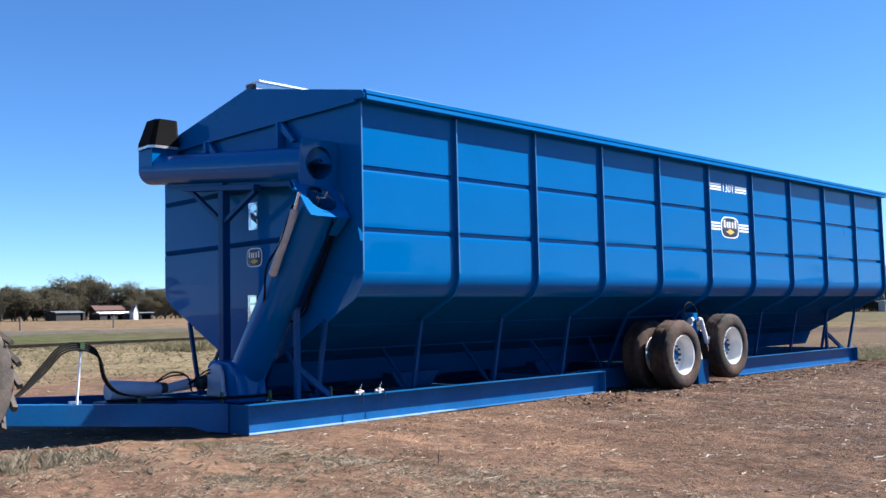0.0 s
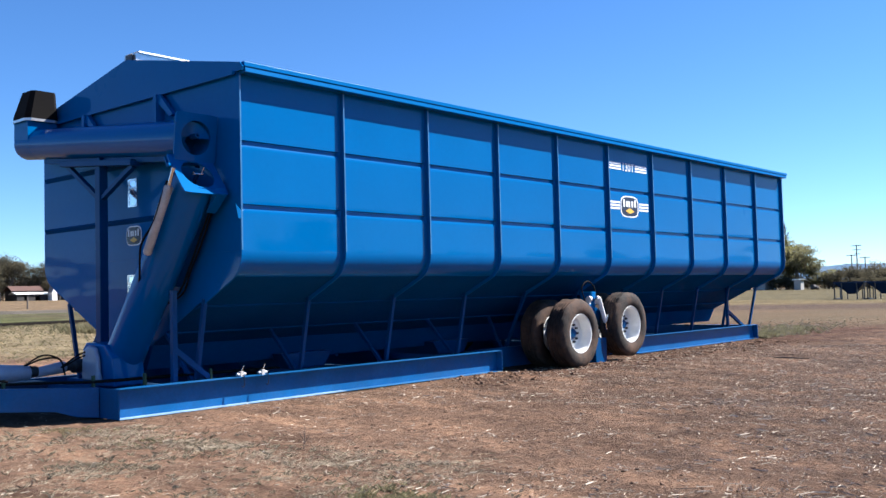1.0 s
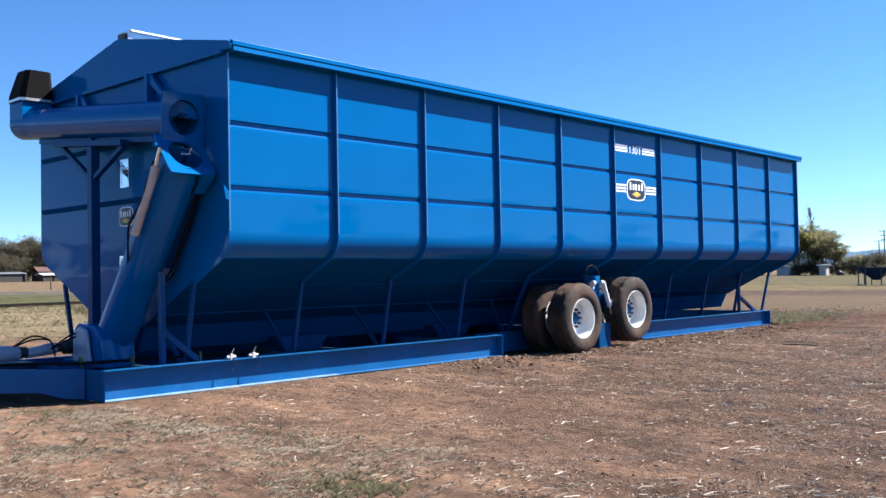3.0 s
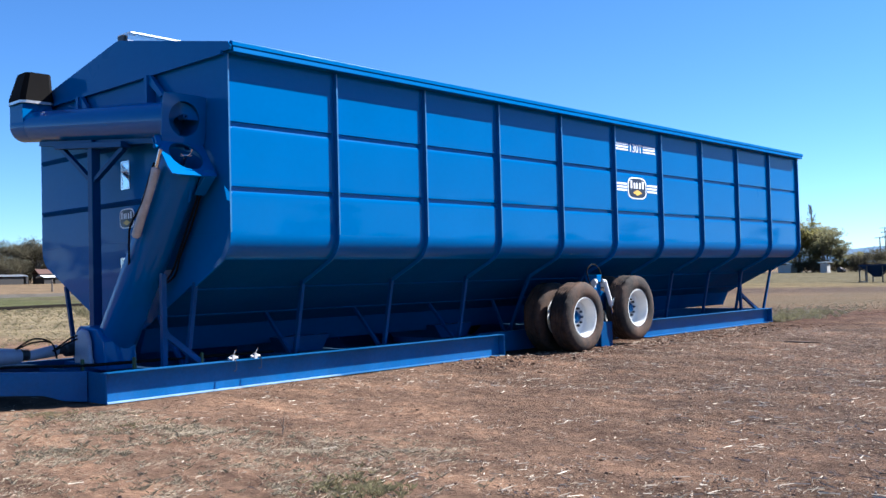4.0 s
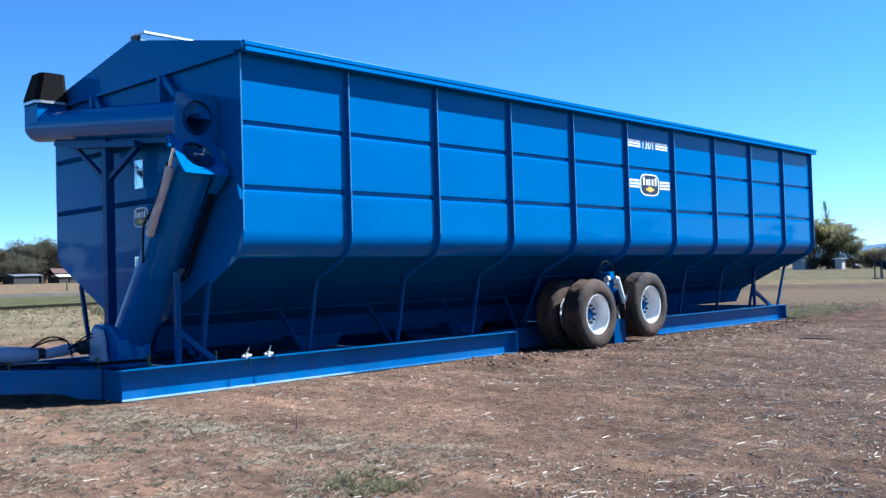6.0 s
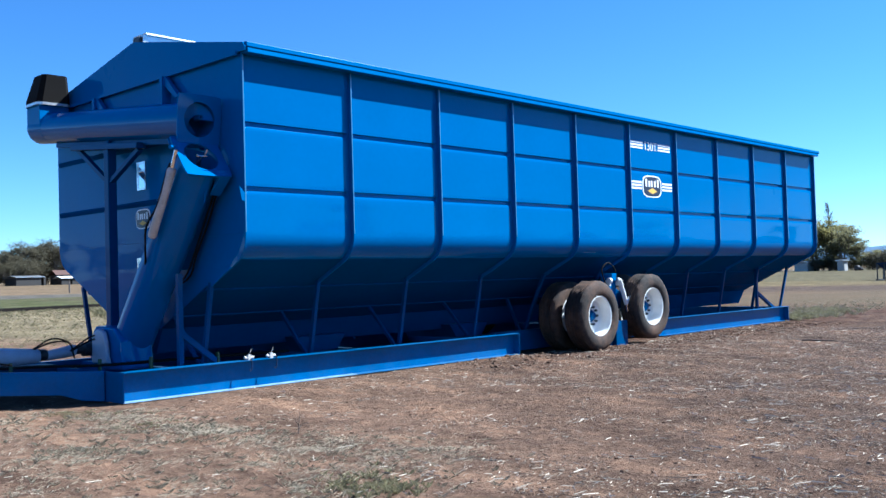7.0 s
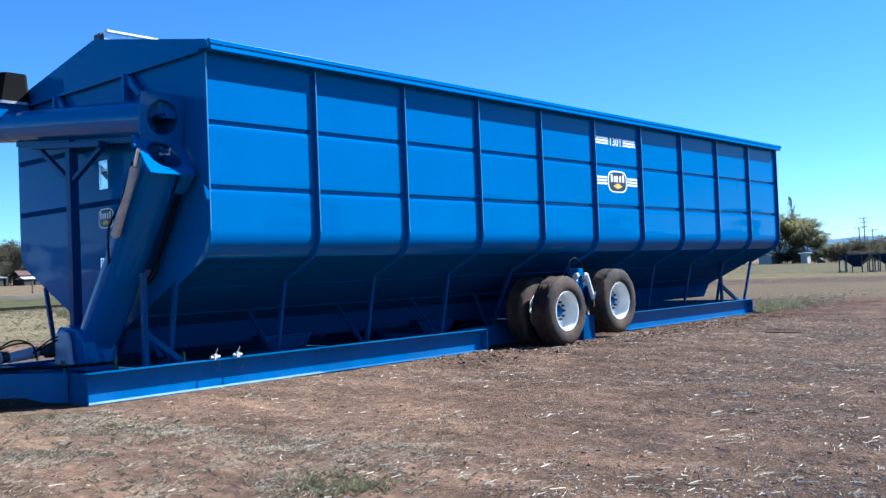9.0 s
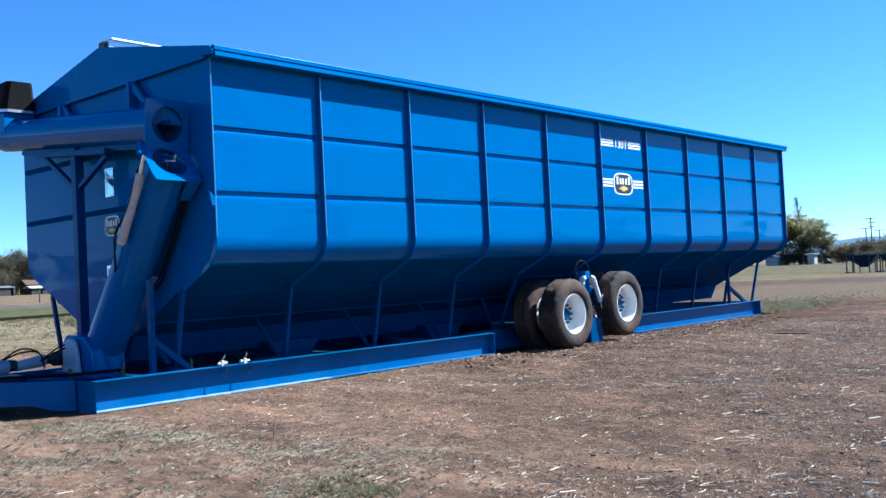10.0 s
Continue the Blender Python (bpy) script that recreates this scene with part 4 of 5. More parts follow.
part("cylinder_arm", Geo().beam((7.38, 0.02, 0.70), (7.50, 0.02, 0.84), 0.024, 0.03), M_white_rim, jack)
part("hose", hose([(6.88, 0.10, 1.00), (6.82, 0.12, 1.22), (6.95, 0.10, 1.33), (7.12, 0.08, 1.24), (7.14, 0.06, 1.04)], 0.010), M_hose, fbin, smooth=True)


# ---- drawbar ----
TIP = Vector((-3.10, 2.17, 0))
for f in ((lambda y: y), (lambda y: W_BIN - y)):
    arm = [Vector((X0 - 0.014, f(0.94), 0)), Vector((-4.00, f(1.81), 0))]
    g = Geo()
    d = (arm[1] - arm[0]).normalized()
    n = Vector((-d.y, d.x, 0)) * 0.05
    zz = [(0.004, RAIL_H), (0.295, 0.488)]
    pts = []
    for p, (z0, z1) in ((arm[0], (0.004, RAIL_H)), (arm[0] + d * 0.22, (0.03, RAIL_H + 0.011)), (arm[0] + d * 0.42, (0.10, RAIL_H + 0.022)), (arm[1], zz[1])):
        pts += [p - n + Vector((0, 0, z0)), p - n + Vector((0, 0, z1)), p + n + Vector((0, 0, z1)), p + n + Vector((0, 0, z0))]
    g.v = [tuple(p) for p in pts]
    for i in range(3):
        k = 4 * i
        g.f += [(k + a, k + (a + 1) % 4, k + 4 + (a + 1) % 4, k + 4 + a) for a in range(4)]
    g.f += [(0, 1, 2, 3), (12, 13, 14, 15)]
    part("drawbar_arm", g, M_blue_frame, fbin, "blue drawbar arm", bevel=0.006)
part("drawbar_head", Geo().box(-4.06, -3.90, 1.76, W_BIN - 1.76, 0.300, 0.482), M_blue, fbin, bevel=0.008)
part("drawbar_tongue", Geo().box(-4.60, -4.065, MID - 0.08, MID + 0.08, 0.32, 0.482), M_blue, fbin, bevel=0.008)
part("drawbar_eye", Geo().lathe([(-0.04, 0.05), (-0.04, 0.11), (0.04, 0.11), (0.04, 0.05), (-0.04, 0.05)], 24).moved(pose(-4.70, MID, 0.40, 90, 0, 0)), M_dark, fbin, smooth=True)
part("motor_mount", Geo().box(-1.98, X0 - 0.014, 2.02, 2.34, 0.20, 0.335), M_navy, fbin, bevel=0.008)
part("drawbar_crossbar", Geo().box(-2.32, -2.18, 1.33, W_BIN - 1.33, 0.20, RAIL_H), M_blue, fbin, bevel=0.006)
part("drawbar_crossbar", Geo().box(-1.96, -1.86, 1.24, 2.018, 0.20, 0.30), M_blue_low_shade, fbin, bevel=0.006)

# drive line: grey gearbox, motors and hoses on the deck
mot = part("drive_motor", Geo().pipe([(-1.90, 2.12, 0.455), (-1.88, 2.12, 0.455), (-1.28, 2.16, 0.435), (-1.26, 2.16, 0.435)], [0.108, 0.118, 0.080, 0.070], 24), M_grey, fbin, "pale grey drive guard drum", smooth=True)
part("motor_head", Geo().pipe([(-1.27, 2.16, 0.44), (-1.24, 2.165, 0.44), (-1.25, 2.17, 0.44), (-1.17, 2.175, 0.44)], [0.045, 0.045, 0.07, 0.06], 16), M_dark, mot, smooth=True)
mot2 = part("drive_shaft_guard", Geo().pipe([(-1.19, 2.18, 0.425), (-1.17, 2.18, 0.425), (-0.84, 2.21, 0.465), (-0.82, 2.21, 0.465)], [0.045, 0.055, 0.068, 0.06], 20), M_grey, fbin, "pale grey shaft guard", smooth=True)
part("motor_head", Geo().pipe([(-0.83, 2.21, 0.465), (-0.74, 2.22, 0.465), (-0.72, 2.22, 0.465), (-0.60, 2.23, 0.465)], [0.05, 0.05, 0.08, 0.08], 16), M_dark, mot2, smooth=True)
for a in range(2):
    part("hose", hose([(-1.35, 2.05 + 0.03 * a, 0.52), (-1.15, 2.06, 0.58 + 0.04 * a), (-0.95, 2.07, 0.56), (-0.88, 2.09, 0.38)], 0.0095), M_hose, fbin, smooth=True)
    part("hose", hose([(-0.95, 2.02 + 0.03 * a, 0.47), (-0.70, 2.03, 0.58 + 0.04 * a), (-0.48, 2.04, 0.60), (-0.42, 2.06, 0.40)], 0.0095), M_hose, fbin, smooth=True)
for k in range(4):
    part("hose", hose([(-2.05, 1.72 + 0.035 * k, 0.37), (-1.5, 1.55 + 0.035 * k, 0.36), (-1.0, 1.10 + 0.035 * k, 0.355), (-0.3, 0.98 + 0.035 * k, 0.355), (1.2, 0.86 + 0.03 * k, 0.345)], 0.013), M_hose, fbin, smooth=True)
# hoses looped over the stand
STAND = Vector((-2.578, 1.363, 0.36))
part("hose_stand", Geo().pipe([STAND, STAND + Vector((0.042, 0, 0.584))], 0.012, 10).box(STAND.x - 0.05, STAND.x + 0.06, STAND.y + 0.02, STAND.y + 0.08, 0.36, 0.43), M_white, fbin, "thin white hose stand", smooth=True)
topp = STAND + Vector((0.046, 0, 0.604))
part("hose_clamp", Geo().box(topp.x - 0.022, topp.x + 0.022, topp.y - 0.03, topp.y + 0.03, topp.z - 0.04, topp.z + 0.05), M_green, fbin)
for k in range(4):
    e = 0.022 * (k - 1.5)
    part("hose", hose([(-3.503, 1.113 + e, 0.478), (-3.226, 1.206 + e, 0.534), (-2.948, 1.298 + e, 0.756 + e), (-2.736, 1.344 + e, 0.95 + e), topp + Vector((0, e, 0.01 + e)), (-2.366, 1.344 + e, 0.885 + e), (-2.329, 1.27 + e, 0.645), (-2.218, 1.206 + e, 0.497), (-1.996, 1.067 + e, 0.441)], 0.0108), M_hose, fbin, smooth=True)
for x, y in ((-1.78, 1.62), (-1.05, 1.15), (-0.62, 0.86), (0.10, 0.70)):
    part("hose_clip", Geo().box(x - 0.012, x + 0.012, y - 0.02, y + 0.02, RAIL_H - 0.01, RAIL_H + 0.11), M_green, fbin)


# ---- tractor wheel standing in front of the drawbar ----
def tractor_wheel(x, y, r):
    t = thing("tractor_wheel", "dusty lugged rear tractor tyre hitched ahead of the drawbar", "wheel", (x, y, top_of(x, y)))
    g = Geo().lathe([(-0.20, r * 0.52), (-0.25, r * 0.62), (-0.26, r * 0.78), (-0.235, r * 0.90), (-0.16, r * 0.945), (0.16, r * 0.945), (0.235, r * 0.90), (0.26, r * 0.78), (0.25, r * 0.62), (0.20, r * 0.52)], 56)
    g.moved(pose(0, 0, r))
    part("tyre", g, M_ctyre, t, smooth=True)
    for side in (-1, 1):
        lug = None
        for k in range(22):
            m = Matrix.Translation((0, 0, r)) @ Matrix.Rotation(2 * math.pi * (k + (0.5 if side > 0 else 0)) / 22, 4, "Y")
            if lug is None:
                lug = part("lug", Geo().beam((0.0, -0.01 * side, r * 0.965), (0.16, side * 0.255, r * 0.945), 0.05, r * 0.06, (0, 0, 1)), M_ctyre, t)
                lug.matrix_basis = m
            else:
                shared("lug", lug, m, t)
    part("rim", Geo().lathe([(-0.12, r * 0.53), (-0.10, r * 0.50), (0.0, r * 0.48), (0.02, 0.1), (0.05, 0.1), (0.06, r * 0.5), (0.12, r * 0.53)], 40).moved(pose(0, 0, r)), M_yellow, t, smooth=True)
    return t


tractor_wheel(-4.13, 0.80, 0.72)


# ---- trees ----
def gum_tree(name, rng_seed, height, spread, leaf, clumps, per, size, label, bare=0.35, low=0.62):
    rnd = random.Random(rng_seed)
    t = thing(name, label, "tree")
    g = Geo()
    tips = []
    lean = Vector((rnd.uniform(-0.06, 0.06), rnd.uniform(-0.06, 0.06), 1))
    fork = height * bare
    trunk_r = height * 0.022
    base = [lean * (fork * k / 4) + Vector((rnd.uniform(-0.1, 0.1), rnd.uniform(-0.1, 0.1), 0)) * (k > 0) for k in range(5)]
    base[0] = Vector((0, 0, -0.3))
    g.pipe(base, [trunk_r * (1.25 - 0.12 * k) for k in range(5)], 9)
    for k in range(7):
        a = 2 * math.pi * (k / 7 + rnd.uniform(-0.05, 0.05))
        out = spread * rnd.uniform(0.35, 0.85)
        end = Vector((math.cos(a) * out, math.sin(a) * out, height * rnd.uniform(low, 0.93)))
        start = base[rnd.randint(3, 4)]
        mid = start.lerp(end, 0.5) + Vector((rnd.uniform(-0.3, 0.3), rnd.uniform(-0.3, 0.3), height * 0.05))
        g.pipe([start, mid, end], [trunk_r * 0.55, trunk_r * 0.36, trunk_r * 0.12], 7)
        tips += [mid.lerp(end, 0.5), end, end]
        for j in range(2):
            e2 = mid + Vector((rnd.uniform(-1, 1) * spread * 0.4, rnd.uniform(-1, 1) * spread * 0.4, height * rnd.uniform(0.06, 0.25)))
            g.pipe([mid, e2], [trunk_r * 0.28, trunk_r * 0.08], 6)
            tips.append(e2)
    part("trunk", g, M_bark, t, smooth=True)
    lv = Geo()
    for k in range(clumps):
        c = rnd.choice(tips) + Vector((rnd.gauss(0, 0.5), rnd.gauss(0, 0.5), rnd.gauss(0, 0.35))) * (spread * 0.30)
        rad = spread * rnd.uniform(0.07, 0.20)
        wide, tall = rnd.uniform(0.8, 1.5), rnd.uniform(0.35, 0.75)
        for j in range(int(per * rnd.uniform(0.5, 1.3))):
            p = c + Vector([max(-1.7, min(1.7, rnd.gauss(0, 1))) * q for q in (wide, wide, tall)]) * rad
            if p.z < height * 0.04:
                continue
            u = Vector((rnd.gauss(0, 1), rnd.gauss(0, 1), rnd.gauss(0, 1))).normalized()
            v = u.orthogonal().normalized()
            s1, s2 = size * rnd.uniform(0.5, 1.2), size * rnd.uniform(0.25, 0.6)
            lv.add([p - u * s1, p + v * s2, p + u * s1, p - v * s2], [(0, 1, 2, 3)])
    me = bpy.data.meshes.new("crown")
    me.from_pydata(lv.v, [], lv.f)
    me.materials.append(leaf)
    ob = new("crown", me)
    ob.parent = t
    return t


def plant(model, spots):
    """Stands copies of a tree at the spots (x, y, scale, turn); the model itself takes the first."""
    for i, (x, y, sc, turn) in enumerate(spots):
        o = model if i == 0 else copy_thing(model, Matrix())
        o.matrix_basis = Matrix.Translation((x, y, ground_z(x, y) - 0.05)) @ Matrix.Rotation(radians(turn), 4, "Z") @ Matrix.Scale(sc, 4)


rt = random.Random(11)
gum_a = gum_tree("gum_tree", 1, 10.5, 4.6, M_leaf, 130, 46, 0.19, "tall grey-green gum tree with spreading crown")
gum_b = gum_tree("gum_tree", 2, 8.5, 4.0, M_leaf, 115, 46, 0.19, "grey-green gum tree with open crown")
gum_c = gum_tree("gum_tree", 3, 7.0, 3.8, M_leaf, 120, 36, 0.20, "low bushy grey-green gum tree", 0.2)
for o in (gum_a, gum_b, gum_c):
    tagged(o, group="trees along the far side of the paddock")
plant(gum_a, [(86, 208, 0.98, 10), (92, 210, 1.02, 80), (97.5, 208, 0.9, 200), (83, 214, 0.85, 140), (94, 216, 0.95, 310), (101, 220, 0.7, 20), (88.5, 210.5, 0.92, 260)])
plant(gum_b, [(106, 206, 0.88, 0), (110, 209, 0.9, 120), (79.5, 206, 0.85, 70), (72, 205, 0.92, 33), (76, 210, 0.8, 210), (66, 204, 0.85, 300), (61, 208, 0.9, 15), (104, 212, 0.9, 250), (114, 211, 0.85, 60), (119, 214, 0.9, 99), (57, 205, 0.9, 150)])
plant(gum_c, [(68.5, 203, 0.95, 0), (74, 203.5, 0.9, 50), (78, 203.5, 0.85, 100), (82, 204, 0.9, 150), (64, 206, 1.0, 200), (70, 209, 1.05, 250), (86, 206, 0.8, 10), (91, 211.5, 0.75, 40), (97.5, 210, 0.8, 77), (100, 205, 0.8, 111), (103, 204, 0.75, 222), (108, 205, 0.85, 300), (112, 206, 0.85, 12), (116, 207, 0.9, 60), (59, 204, 1.0, 33), (55, 207, 1.0, 190), (122, 209, 0.9, 10), (126, 212, 1.0, 99)])
# the tree line on the near side of the paddock, mirrored in the paintwork
rn = random.Random(17)
for k in range(46):
    x = 40 + 6.6 * k + rn.uniform(-3, 3)
    y = -116 + 0.12 * max(0.0, x - 110) + rn.uniform(-9, 9)
    if k % 7 == 3:
        continue
    o = copy_thing(gum_c if k % 3 else gum_b, Matrix())
    tagged(o, group="trees behind the walk")
    o.matrix_basis = Matrix.Translation((x, y, ground_z(x, y) - 0.05)) @ Matrix.Rotation(rn.uniform(0, 6.28), 4, "Z") @ Matrix.Scale(rn.uniform(0.95, 1.45), 4)
for x, y, sc, turn in ((-84, 172, 1.0, 20), (-92, 176, 1.1, 130), (-79, 180, 0.9, 250), (-52, 176, 0.8, 70), (-118, 170, 0.9, 10)):
    o = copy_thing(gum_c, Matrix())
    tagged(o, group="trees behind the walk")
    o.matrix_basis = Matrix.Translation((x, y, ground_z(x, y) - 0.05)) @ Matrix.Rotation(radians(turn), 4, "Z") @ Matrix.Scale(sc, 4)
# yellow-green trees and shrubs beyond the far end
pop_a = gum_tree("garden_tree", 5, 9.6, 3.4, M_leaf2, 170, 34, 0.17, "yellow-green garden tree with dense crown", 0.06, 0.15)
pop_b = gum_tree("garden_tree", 6, 8.6, 3.2, M_leaf3, 170, 34, 0.17, "dark green garden tree with dense crown", 0.06, 0.15)
shrub = gum_tree("shrub", 7, 6.4, 3.4, M_leaf, 140, 34, 0.18, "dark green boundary shrub", 0.05, 0.2)
tagged(pop_a, group="garden trees"), tagged(pop_b, group="garden trees"), tagged(shrub, group="boundary shrubs")
plant(pop_a, [(166, 60.8, 1.10, 0), (168, 59.0, 1.12, 120), (170, 65, 1.0, 200)])
plant(pop_b, [(168, 57.6, 1.14, 0), (166, 55.6, 1.02, 140), (172, 59.5, 1.15, 230), (168, 54.0, 0.80, 80), (169, 51.8, 0.50, 200), (175, 70, 1.0, 10)])
shrub_line = [(172, 49.5, 1.0, 0), (176, 48.0, 1.1, 45), (174, 46.5, 0.9, 90), (178, 45.0, 1.05, 135), (174, 43.5, 0.95, 180), (177, 42, 1.05, 225), (175, 40, 1.0, 270), (179, 38.5, 1.1, 300), (176, 36.5, 1.0, 20), (180, 34.5, 1.1, 66), (177, 32.5, 1.0, 99), (181, 30, 1.1, 155), (168, 50.6, 0.9, 12), (178, 27, 1.1, 15), (182, 23, 1.1, 200)]
shrub_line += [(164.5, 59.6, 0.55, 30), (165, 57.4, 0.6, 140), (164, 55.8, 0.5, 260)]
plant(shrub, [(x, y, 0.78 * sc, turn) for x, y, sc, turn in shrub_line])
rw = random.Random(71)
for k in range(30):
    x, y = 169 + rw.uniform(0, 4), 61.0 - 1.3 * k + rw.uniform(-0.5, 0.5)
    o = copy_thing(shrub, Matrix())
    tagged(o, group="low scrub under the garden trees")
    o.matrix_basis = Matrix.Translation((x, y, ground_z(x, y) - 0.25)) @ Matrix.Rotation(rw.uniform(0, 6.28), 4, "Z") @ Matrix.Scale(rw.uniform(0.36, 0.52), 4)
scrub = gum_tree("scrub", 8, 6.0, 3.4, M_scrub, 130, 32, 0.18, "grey-brown scrub below the gum trees", 0.05, 0.2)
tagged(scrub, group="scrub behind the gum trees")
scrub.matrix_basis = Matrix.Translation((48, 209, ground_z(48, 209) - 0.05)) @ Matrix.Scale(0.7, 4)
ru = random.Random(53)
for k in range(26):
    x, y = 50 + 3.1 * k + ru.uniform(-1, 1), 206.5 + ru.uniform(-1.0, 2.5) + 3.5 * (87 < 50 + 3.1 * k < 98)
    o = copy_thing(scrub, Matrix())
    tagged(o, group="scrub behind the gum trees")
    o.matrix_basis = Matrix.Translation((x, y, ground_z(x, y) - 0.05)) @ Matrix.Rotation(ru.uniform(0, 6.28), 4, "Z") @ Matrix.Scale(ru.uniform(0.5, 0.8), 4)
rs = random.Random(31)
for k in range(30):
    x, y = 46 + 2.9 * k + rs.uniform(-1, 1), 214 + rs.uniform(-4, 6)
    o = copy_thing(scrub, Matrix())
    tagged(o, group="scrub behind the gum trees")
    o.matrix_basis = Matrix.Translation((x, y, ground_z(x, y) - 0.05)) @ Matrix.Rotation(rs.uniform(0, 6.28), 4, "Z") @ Matrix.Scale(rs.uniform(1.0, 1.45), 4)
# bare tree rising above them
g = Geo()
rb = random.Random(4)
g.pipe([(0, 0, 0), (0.1, 0, 4), (0, 0.1, 7.5), (0.1, 0, 12.8)], [0.2, 0.16, 0.10, 0.02], 8)
for k in range(44):
    z = 5.0 + 0.165 * k
    a = rb.uniform(0, 6.28)
    d = Vector((math.cos(a), math.sin(a), 1.7)).normalized() * rb.uniform(1.2, 2.4) * (1.3 - 0.019 * k)
    p = Vector((0.05, 0.05, z))
    g.pipe([p, p + d * 0.5, p + d + Vector((0, 0, 0.2))], [0.05, 0.035, 0.010], 5)
    for j in range(3):
        q = p + d * rb.uniform(0.35, 0.8)
        g.pipe([q, q + Vector((rb.uniform(-0.4, 0.4), rb.uniform(-0.4, 0.4), rb.uniform(0.4, 0.9)))], [0.022, 0.008], 4)
bare = part("bare_tree", g, M_bark, smooth=True)
tagged(bare, "leafless grey tree standing above the garden trees", "tree")
bare.location = (172, 60.3, ground_z(172, 60.3) - 0.1)


# ---- sheds and house across the paddock ----
def shed(name, label, x0, x1, y0, y1, h, rise, wall, roof, openings=()):
    zb = ground_z((x0 + x1) / 2, y0) - 0.1
    t = thing(name, label, "shed", ((x0 + x1) / 2, (y0 + y1) / 2, zb))
    w, d = (x1 - x0) / 2, (y1 - y0) / 2
    cuts = sorted(openings)
    g = Geo()
    x = -w
    for a, b, z1 in cuts:
        g.box(x, a, -d, -d + 0.12, 0, h)
        g.box(a, b, -d, -d + 0.12, z1, h)
        x = b
    g.box(x, w, -d, -d + 0.12, 0, h)
    part("front_wall", g, wall, t)
    part("back_wall", Geo().box(-w, w, d - 0.12, d, 0, h), wall, t)
    for s in (-1, 1):
        part("side_wall", Geo().box(s * w - 0.06, s * w + 0.06, -d + 0.12, d - 0.12, 0, h), wall, t)
    part("roof", Geo().prism([(-d - 0.3, h + 0.003), (-d - 0.3, h + 0.12), (0, h + rise + 0.12), (d + 0.3, h + 0.12), (d + 0.3, h + 0.003), (0, h + rise)], "x", -w - 0.3, w + 0.3), roof, t)
    return t


shed("machinery_shed", "long low weathered dark shed with pale iron roof", 77.3, 83.2, 196, 202, 1.85, 0.35, M_shed, M_galv, [(2.4, 3.4, 1.7)])
shed("farmhouse", "long house with white iron roof and dark walls", 88.5, 95.8, 199, 202.4, 1.5, 0.40, M_shed, M_wroof, [(-2, -1.2, 1.2), (0.5, 1.6, 1.2)])
# the white gable of the house
zb = ground_z(97, 198.5) - 0.1
gab = thing("white_gable_hall", "small white weatherboard gabled hall", "house", (96.1, 197.9, zb))
part("wall", Geo().prism([(-0.6, 0), (0.6, 0), (0.6, 1.8), (0.0, 3.4), (-0.6, 1.8)], "y", -1.0, 1.0), M_wroof, gab)
part("roof", Geo().prism([(-0.75, 1.65), (0.0, 3.55), (0.75, 1.65), (0.75, 1.52), (0.0, 3.41), (-0.75, 1.52)], "y", -1.1, 1.1), M_galv, gab)
shed("brick_house", "low house with a red-brown iron roof among the gums", 89.3, 96.2, 203.2, 206.6, 2.3, 1.05, M_shed, M_rroof)
shed("carport", "open carport with flat pale roof", 97.2, 100.3, 197, 200, 1.6, 0.1, M_shed, M_galv, [(-1.2, 1.1, 1.4)])
shed("garden_shed", "pale box shed beside the garden trees", 161.5, 163.0, 53.9, 55.1, 1.85, 0.1, M_wwall, M_galv)
shed("long_shed", "pale grey long shed behind the garden trees", 163, 168, 61.0, 63.4, 1.6, 0.3, M_wwall, M_galv)

# a dark utility vehicle parked by the trees
zb = ground_z(161, 51.3)
car = thing("parked_vehicle", "dark parked utility vehicle beside the pale shed", "car", (161, 51.3, zb))
car.scale = (0.6, 0.6, 0.6)
part("body", Geo().prism([(-0.95, 0.35), (-0.95, 0.95), (-0.25, 1.02), (0.0, 1.5), (0.75, 1.5), (0.95, 1.0), (0.95, 0.35)], "x", -0.85, 0.85), M_car, car, bevel=0.06)
for a in (-0.62, 0.62):
    part("wheel", Geo().pipe([(-0.9, a, 0.32), (-0.7, a, 0.32)], 0.32, 16), M_rubber, car, smooth=True)
    part("wheel", Geo().pipe([(0.7, a, 0.32), (0.9, a, 0.32)], 0.32, 16), M_rubber, car, smooth=True)


# ---- second bin on legs, far off ----
def far_bin(x, y):
    t = thing("hopper_bin", "dark blue steel hopper bin on legs, far off", "grain bin", (x, y, ground_z(x, y)))
    t.scale = (0.64, 0.64, 0.75)
    part("rim", Geo().box(-1.15, 1.15, -1.85, 1.85, 1.72, 1.84), M_navy, t)
    g = Geo()
    g.v = [(-1.1, -1.8, 1.74), (1.1, -1.8, 1.74), (1.1, 1.8, 1.74), (-1.1, 1.8, 1.74), (-0.2, -0.35, 0.55), (0.2, -0.35, 0.55), (0.2, 0.35, 0.55), (-0.2, 0.35, 0.55)]
    g.f = [(0, 1, 5, 4), (1, 2, 6, 5), (2, 3, 7, 6), (3, 0, 4, 7), (4, 5, 6, 7)]
    part("hopper", g, M_navy, t)
    for sx in (-1, 1):
        for yy in (-1.75, -0.9, 0.9, 1.75):
            part("leg", Geo().box(sx * 1.05 - 0.06, sx * 1.05 + 0.06, yy - 0.06, yy + 0.06, 0, 1.74), M_dark, t)
    for yy in (-1.8, 1.8):
        part("skid", Geo().box(-1.3, 1.3, yy - 0.08, yy + 0.08, 0.0, 0.12), M_dark, t)
    return tagged(t, group="far hopper bins")


far_bin(70.5, 16.2)
far_bin(70.8, 13.8)


